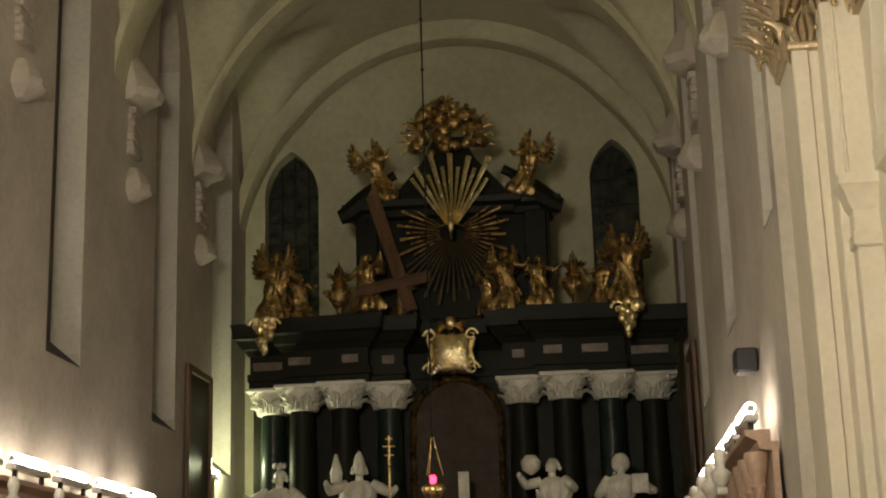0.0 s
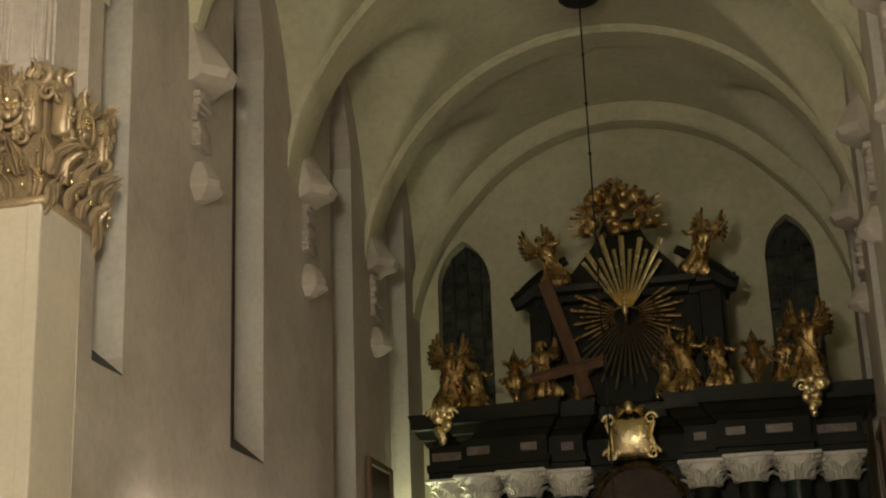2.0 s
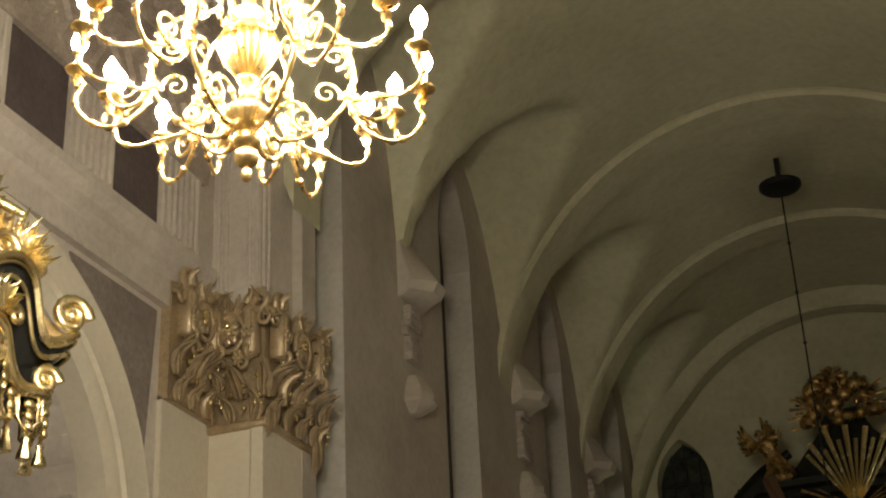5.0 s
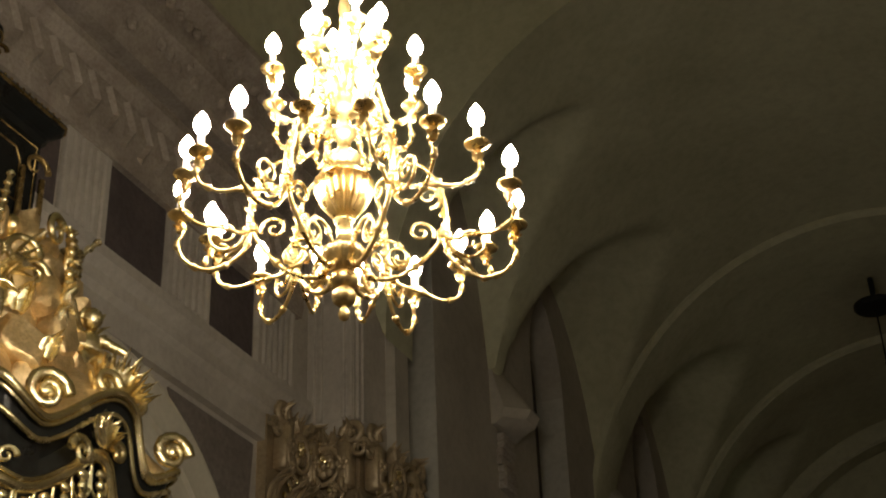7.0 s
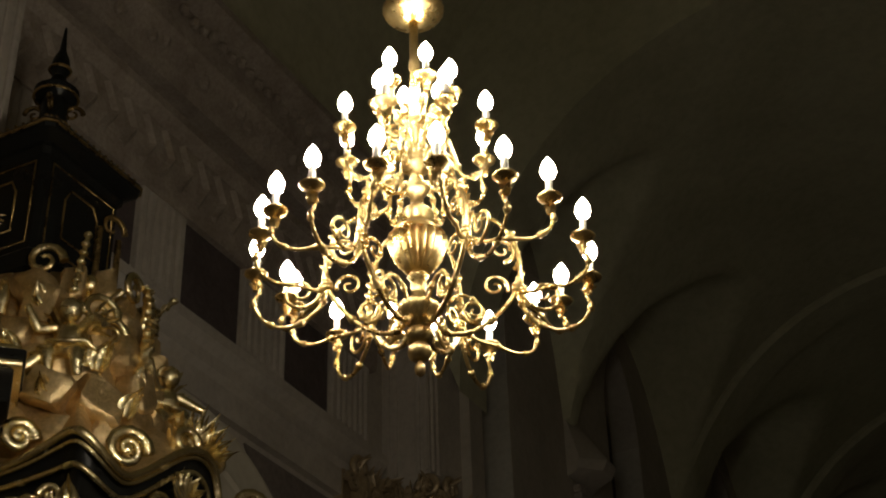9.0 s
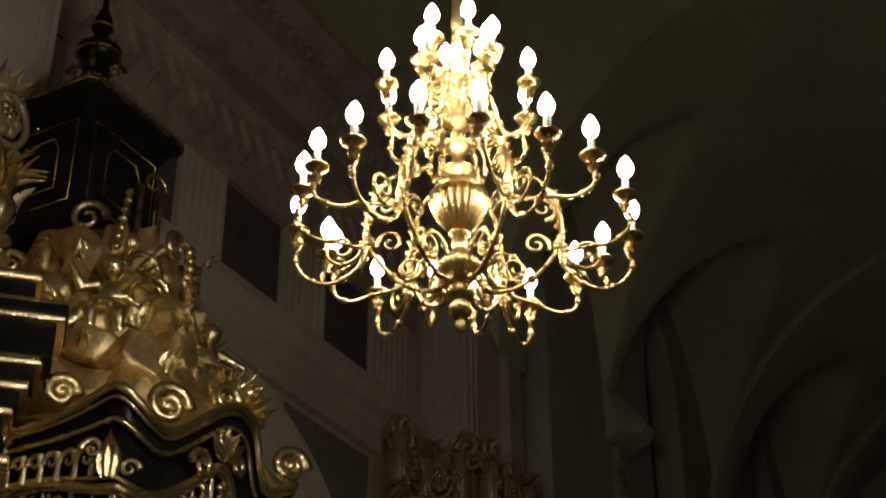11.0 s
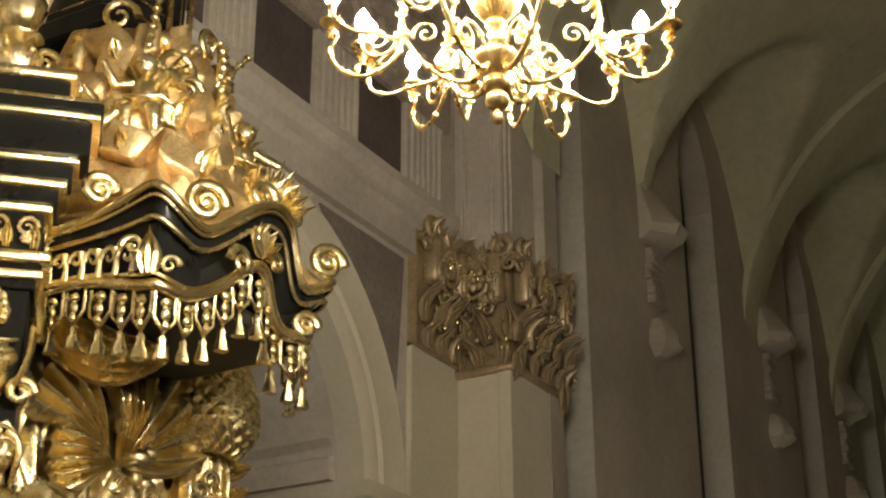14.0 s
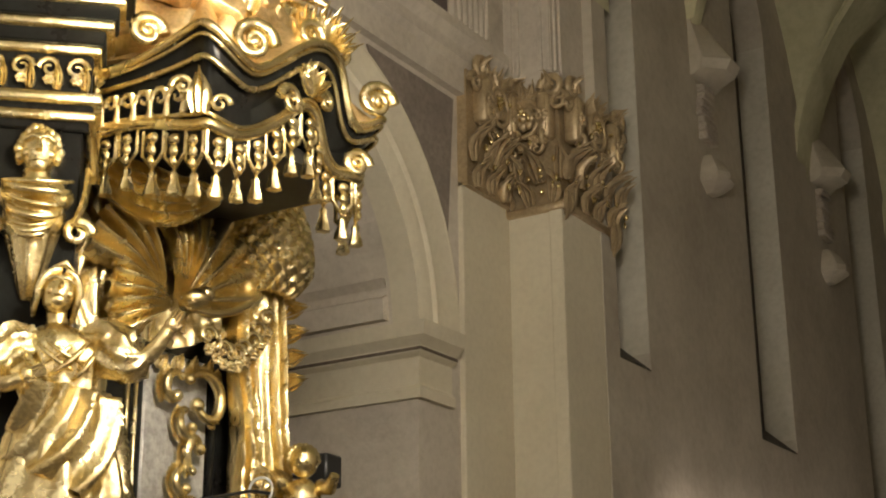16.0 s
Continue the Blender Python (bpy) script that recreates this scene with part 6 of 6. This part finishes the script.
for args in ((0.13, -0.06, 0.17, 140, -130, 0.036, 0.085), (-0.14, -0.04, 0.11, 60, 290, 0.030, 0.075), (0.0, -0.26, 0.10, 120, 330, 0.028, 0.06), (0.10, -0.46, 0.12, 250, 60, 0.030, 0.07), (-0.02, -0.66, 0.10, 90, 300, 0.028, 0.06), (0.06, -0.86, 0.10, 250, 40, 0.026, 0.06), (0.0, -1.04, 0.09, 90, 300, 0.024, 0.05)):
    part("rocaille", frilled_scroll(*args), GOLD, bb, "gilded rocaille scrollwork")
for x, z in ((-0.27, 0.12), (-0.10, 0.15), (0.05, 0.16), (0.22, 0.17), (0.31, 0.12)):
    o = Shape()
    leaf(o, M0 @ pose(x, -0.02, z - 0.05, 0, -60 * x, 0), 0.13, 0.10, 0.6, 6)
    part("rocaille_leaf", o, GOLD, bb)

# gilded drapery below the canopy
def swag(p0, p1, sag, depth, folds, seed, out):
    o = Vector(out)
    a, b = Vector(p0), Vector(p1)

    def fn(u, v):
        p = a + (b - a) * u
        s = math.sin(math.pi * u)
        f = 0.5 + 0.5 * math.cos(2 * math.pi * (folds * v + 0.15 * math.sin(4 * u + seed)))
        return p + Vector((0, 0, -sag * s * (0.35 + 0.65 * v) - depth * v * (0.35 + 0.65 * s))) + o * (0.05 + 0.10 * f * (0.3 + s) + 0.10 * s * v - 0.016 * max(abs(math.cos(math.pi * (11 * u + 5 * v))), abs(math.cos(math.pi * (11 * u - 5 * v)))) ** 12)
    return cloth(fn, 110, 70, o * -0.06)


OUT = (0.72, -0.69, 0)
part("swag", swag((-6.75, 6.05, 5.16), (-6.35, 7.05, 5.04), 0.17, 0.30, 5, 1, OUT), GOLD, pulpit, "gilded swag of folded cloth")


def fan(c, r0, r1, a0, a1, n, out, lift=0.1):
    """Pleats that spread from a knot; angles in the plane of the back board."""
    c, o = Vector(c), Vector(out)

    def fn(u, v):
        a = radians(a0 + (a1 - a0) * u)
        r = r0 + (r1 - r0) * v
        f = abs(math.sin(math.pi * n * u))
        return c + Vector((0, r * math.cos(a), r * math.sin(a))) + o * (lift * math.sin(math.pi * min(1, v * 1.1)) + (0.03 + 0.10 * v) * f)
    return cloth(fn, n * 7, 14, o * -0.05)


def back_cloth(u, v):
    y = 6.12 + 1.75 * u
    low = 3.62 + 0.55 * min(1, u * 1.9) + 0.10 * math.sin(8 * u)
    f = abs(math.sin(math.pi * (7 * u + 1.8 * v + 0.3 * math.sin(5 * v)))) + 0.4 * abs(math.sin(math.pi * (17 * u - 2 * v)))
    return (-6.96 + 0.10 * f + 0.10 * (1 - u), y + 0.05 * math.sin(6 * v), 5.10 + (low - 5.10) * v)


part("back_cloth", cloth(back_cloth, 120, 30, (-0.04, 0, 0)), GOLD, pulpit, "gilded folds of cloth behind the swags")
for c, r1, a0, a1, n, lift in (((-6.72, 7.10, 4.33), 0.66, 66, 116, 5, 0.12), ((-6.76, 7.14, 4.34), 0.80, 8, 64, 4, 0.05), ((-6.74, 7.02, 4.33), 0.80, 118, 172, 5, 0.10), ((-6.70, 7.04, 4.30), 0.62, 168, 216, 5, 0.12)):
    part("pleats", fan(c, 0.04, r1, a0, a1, n, (0.92, -0.38, 0), lift), GOLD, pulpit, "gilded cloth pleats gathered in a knot")
hem = Shape()
hem.tube([(-6.66, 7.16 + 0.72 * k / 12, 4.30 + 0.26 * k / 12 - 0.07 * math.sin(math.pi * k / 12)) for k in range(13)], [0.022 + 0.012 * math.sin(math.pi * k / 12) for k in range(13)], 8)
part("hem", hem, GOLD, pulpit, "rolled gilded cloth hem")
part("knot", Shape().ball((-6.58, 7.10, 4.34), 0.10, 0.10, 0.075, 14, 8).ball((-6.54, 7.16, 4.38), 0.06, 0.07, 0.055).tube([(-6.56, 7.0, 4.28), (-6.52, 7.10, 4.33), (-6.56, 7.2, 4.42)], [0.02, 0.03, 0.02], 8), GOLD, pulpit, "gilded knot of cloth")
lace = Shape()
for i in range(9):
    t = i / 8
    p = (-6.72, 7.40 + 0.62 * t, 4.18 + 0.26 * t * t - 0.12 * math.sin(math.pi * t))
    c_scroll(lace, pose(*p, 0, 0, 80), 0.075, 0.024, 1.2, 12, hand=(-1) ** i)
    flower(lace, (0, -0.02, -0.10), 0.05, pose(*p, 0, 0, 80))
part("lace_edge", lace, GOLD, pulpit, "gilded lace edge of scrolls")


def puff(u, v):
    a = radians(-100 + 220 * u)
    r = 0.36 * (0.55 + 0.45 * math.sin(math.pi * min(1.0, 0.25 + 0.75 * (1 - v)))) * (1 if v < 0.8 else 1 - 1.6 * (v - 0.8))
    q = 0.035 * max(abs(math.cos(math.pi * (9 * u + 6 * v))), abs(math.cos(math.pi * (9 * u - 6 * v)))) ** 10
    return (-6.80 + (r - q) * math.cos(a), 8.10 + (r - q) * 0.95 * math.sin(a), 5.50 - 0.85 * v - 0.06 * u)


part("quilted_puff", cloth(puff, 100, 80, (-0.06, 0, 0)), GOLD, pulpit, "gilded quilted gather of the curtain")


def curtain(u, v):
    w = 0.24 + 0.07 * v + 0.03 * math.sin(7 * v)
    f = math.cos(2 * math.pi * (6.5 * u + 0.2 * math.sin(5 * v))) * (0.7 + 0.3 * math.sin(9 * u))
    return (-6.78 + 0.09 * f * (0.6 + 0.4 * v), 8.02 + w * (u - 0.5) * 2 + 0.10 * v, 4.72 - 1.75 * v)


part("curtain", cloth(curtain, 54, 26, (-0.06, 0, 0)), GOLD, pulpit, "long gilded hanging curtain")
ruf = Shape()
for i in range(9):
    leaf(ruf, pose(-6.74, 8.27 + 0.02 * (i % 2), 4.7 - 0.09 * i, 0, 0, 80) @ pose(0, 0, 0, 0, 60 + 30 * (i % 2), 0), 0.17, 0.09, 0.8, 5)
tagged(part("curtain_ruffle", ruf, GOLD, pulpit), "gilded leafy ruffle", "", "", "stuff")
o = Shape()
putto(o, pose(-6.55, 8.26, 2.76, 0, 0, 50), 0.84, False, 9, 0.35)
part("cherub", o, GOLD, pulpit, "gilded child figure holding the curtain")
fr2 = Shape()
for i in range(10):
    c_scroll(fr2, pose(-6.7, 7.95 + 0.03 * i, 3.28 - 0.02 * (i % 3), 0, 0, 75), 0.09, 0.03, 1.3, hand=(-1) ** i)
part("curtain_tie", fr2, GOLD, pulpit, "gilded scrolls at the curtain tie")
part("bracket", Shape().box(-7.1, -6.2, 8.1, 8.75, 0, 2.78, 0.03), EBONY, pulpit, "black bracket under the figure")

# the large gilded angel
an = Shape()
body = ((0.0, 0.15, 0.44, 0.32, 1.0), (0.15, 0.16, 0.42, 0.31, 1.0), (0.3, 0.17, 0.39, 0.29, 1.0), (0.45, 0.18, 0.35, 0.27, 1.0), (0.6, 0.18, 0.30, 0.24, 0.9), (0.72, 0.18, 0.26, 0.21, 0.75), (0.80, 0.18, 0.225, 0.18, 0.5), (0.86, 0.175, 0.205, 0.165, 0.35), (0.93, 0.165, 0.22, 0.175, 0.5),
        (1.0, 0.15, 0.245, 0.19, 0.55), (1.07, 0.14, 0.26, 0.195, 0.5), (1.14, 0.125, 0.255, 0.175, 0.22), (1.19, 0.11, 0.20, 0.14, 0.1), (1.225, 0.10, 0.11, 0.10, 0.0), (1.25, 0.10, 0.065, 0.07, 0.0))
rings = []
for z, cx, rx, ry, f in body:
    ring = []
    for k in range(84):
        a = 2 * math.pi * k / 84
        g = 0.16 * (0.55 - abs(math.sin(4.5 * a + 2.0 * z + 0.8 * math.sin(2 * a)))) + 0.09 * (0.55 - abs(math.sin(7.5 * a - 2.6 * z))) + 0.04 * math.sin(17 * a + 5 * z)
        ring.append((cx + rx * (1 + f * g) * math.cos(a), ry * (1 + f * g) * math.sin(a), z))
    rings.append(ring)
an.loft(rings)
an.tube([(0.10, 0.0, 1.18), (0.095, -0.01, 1.26), (0.09, -0.02, 1.33)], [0.085, 0.06, 0.055], 14)
head = Shape()
head.ball((0, -0.01, 0), 0.092, 0.11, 0.13, 20, 12)
head.ball((0, -0.05, -0.075), 0.058, 0.06, 0.05, 12, 7)
head.tube([(0, -0.116, 0.03), (0, -0.134, -0.012), (0, -0.138, -0.028)], [0.011, 0.016, 0.019], 8)
head.tube([(-0.07, -0.088, 0.035), (-0.034, -0.114, 0.05), (0, -0.116, 0.038), (0.034, -0.114, 0.05), (0.07, -0.088, 0.035)], 0.012, 7)
head.tube([(-0.027, -0.106, -0.062), (0, -0.116, -0.058), (0.027, -0.106, -0.062)], 0.009, 6)
for k in (-1, 1):
    head.ball((k * 0.036, -0.102, 0.018), 0.016, 0.011, 0.010, 8, 5)
    head.ball((k * 0.052, -0.080, -0.03), 0.028, 0.025, 0.03, 8, 5)
    for i in range(8):
        b = i / 7
        head.tube(curve([(k * 0.01, -0.085 + 0.03 * i, 0.115 + 0.02 * math.sin(3 * b)), (k * 0.075, -0.075 + 0.03 * i, 0.085), (k * 0.112, -0.045 + 0.025 * i, 0.0), (k * 0.105, -0.02 + 0.02 * i, -0.07 - 0.03 * b)], 4), [0.014 + 0.012 * math.sin(math.pi * q / 12) for q in range(13)], 7)
head.ball((0, 0.02, 0.03), 0.10, 0.10, 0.12, 14, 8)
head.tube([(-0.06, -0.07, 0.125), (0.0, -0.10, 0.15), (0.06, -0.07, 0.125)], [0.012, 0.026, 0.012], 8)
an.join(head, pose(0.09, -0.03, 1.42, -14, 8, 6))
def sleeve_of(way, seed):
    """A full sleeve with lengthwise pleats, a bare forearm and a hand."""
    q = curve(way, 4)
    side, rings = None, []
    for i, p in enumerate(q):
        d = (q[min(i + 1, len(q) - 1)] - q[max(i - 1, 0)]).normalized()
        side = d.orthogonal() if side is None else side - d * side.dot(d)
        side.normalize()
        nor = side.cross(d)
        k = i / (len(q) - 1)
        r = 0.085 + 0.065 * math.sin(math.pi * min(1, 0.2 + 1.25 * k)) if k < 0.62 else 0.052 - 0.035 * (k - 0.62)
        ring = []
        for n in range(40):
            a = 2 * math.pi * n / 40
            g = (0.55 - abs(math.sin(4.5 * a + 3 * k + seed))) * 0.28 + 0.08 * math.sin(9 * k * math.pi + 2 * a) if k < 0.62 else 0.0
            ring.append(p + side * (r * (1 + g) * math.cos(a)) + nor * (r * (1 + g) * math.sin(a)))
        rings.append(ring)
    s = Shape().loft(rings)
    e = q[-1]
    d = (q[-1] - q[-3]).normalized()
    w = d.cross(Vector((0, -1, 0.2))).normalized()
    s.ball(e + d * 0.03, 0.042, 0.030, 0.045, 10, 6)
    for n in range(4):
        b = e + d * 0.05 + w * (0.018 * (n - 1.5))
        s.tube([b, b + d * 0.045 + Vector((0, -0.008, 0)), b + d * 0.08 + Vector((0, -0.025, -0.008))], [0.013, 0.012, 0.008], 7)
    s.tube([e, e + w * 0.04 + d * 0.03, e + w * 0.05 + d * 0.06], [0.016, 0.014, 0.009], 7)
    return s


an.join(sleeve_of([(0.26, -0.02, 1.13), (0.38, -0.06, 1.12), (0.48, -0.12, 1.05), (0.56, -0.17, 1.03), (0.64, -0.20, 1.10), (0.70, -0.22, 1.20)], 0.4))
an.join(sleeve_of([(-0.02, -0.02, 1.11), (-0.13, -0.06, 1.07), (-0.20, -0.12, 0.96), (-0.22, -0.20, 0.86), (-0.14, -0.28, 0.84), (-0.06, -0.31, 0.87)], 1.7))
# loose folds over the chest, and the girdle
for x0, x1, z0, z1, r in ((-0.06, 0.20, 1.17, 0.96, 0.020), (0.0, 0.26, 1.17, 1.0, 0.016), (0.30, 0.08, 1.16, 0.93, 0.022), (0.24, 0.04, 1.16, 1.0, 0.014), (0.34, 0.20, 1.12, 0.90, 0.018), (-0.08, 0.08, 1.10, 0.90, 0.018)):
    an.tube(curve([(x0, -0.11, z0), (x0 * 0.65 + x1 * 0.35, -0.185, z0 * 0.6 + z1 * 0.4 - 0.02), (x0 * 0.3 + x1 * 0.7, -0.20, z0 * 0.3 + z1 * 0.7 - 0.03), (x1, -0.165, z1)], 4), [r * (0.4 + 0.8 * math.sin(math.pi * (0.1 + 0.8 * n / 12))) for n in range(13)], 8, 0.7)
an.tube([(0.178 + 0.222 * math.cos(2 * math.pi * n / 24), 0.18 * math.sin(2 * math.pi * n / 24), 0.855 + 0.02 * math.sin(4 * math.pi * n / 24)) for n in range(25)], 0.02, 8)


def mantle(u, v):
    """The heavy cloth slung from one hip to the other and hanging down."""
    a = radians(-165 + 190 * u)
    drop = v * (0.42 + 0.40 * u)
    r = 1.06 + 0.34 * v - 0.10 * v * v
    f = 0.045 * (0.6 - abs(math.sin(math.pi * (1.3 * v + 5.2 * u + 0.5 * v * v)))) * 2 + 0.02 * math.sin(9 * u + 6 * v)
    return (0.18 + (0.235 * r + f) * math.cos(a) + 0.12 * v * u, (0.20 * r + f) * math.sin(a) - 0.04, 0.90 - 0.10 * u - drop)


an.join(cloth(mantle, 44, 30, (0.0, 0.04, 0.0)))
st = part("gilded_angel", an, GOLD)
st.matrix_world = pose(-6.40, 5.62, 2.55, 0, 0, 46)
tagged(st, "large gilded angel figure in heavy robes beside the pulpit", "statue", "pulpit figures")
ped = thing("pedestal", "black pedestal block under the gilded angel", "pedestal", "", "", (-6.40, 5.64, 0))
part("block", Shape().box(-0.35, 0.35, -0.35, 0.35, 0, 2.48, 0.02), EBONY, ped)
part("cap", Shape().box(-0.4, 0.4, -0.4, 0.4, 2.48, 2.55, 0.02), GOLDM, ped)
ls = thing("loudspeaker", "small black loudspeaker on a bracket by the pulpit", "loudspeaker", "", "", (-6.75, 8.78, 3.45))
part("cabinet", Shape().box(-0.09, 0.09, -0.1, 0.1, -0.11, 0.13, 0.015), BLACKP, ls)
part("bracket", Shape().tube([(-0.05, 0, 0), (-1.3, 0.0, 0.0)], 0.02, 6), IRON, ls)
cb = thing("microphone_arm", "thin white cable loop and microphone arm", "cable", "", "", (-6.6, 7.75, 3.15))
part("arm", Shape().tube([(-0.45, 0, 0), (0.0, 0.02, 0.02), (0.12, 0.1, 0.0)], 0.012, 6), BLACKP, cb)
part("loop", Shape().tube([(0.05 + 0.1 * math.cos(a / 3), 0.05, 0.02 + 0.09 * math.sin(a / 3)) for a in range(20)], 0.009, 6), WHITEP, cb)
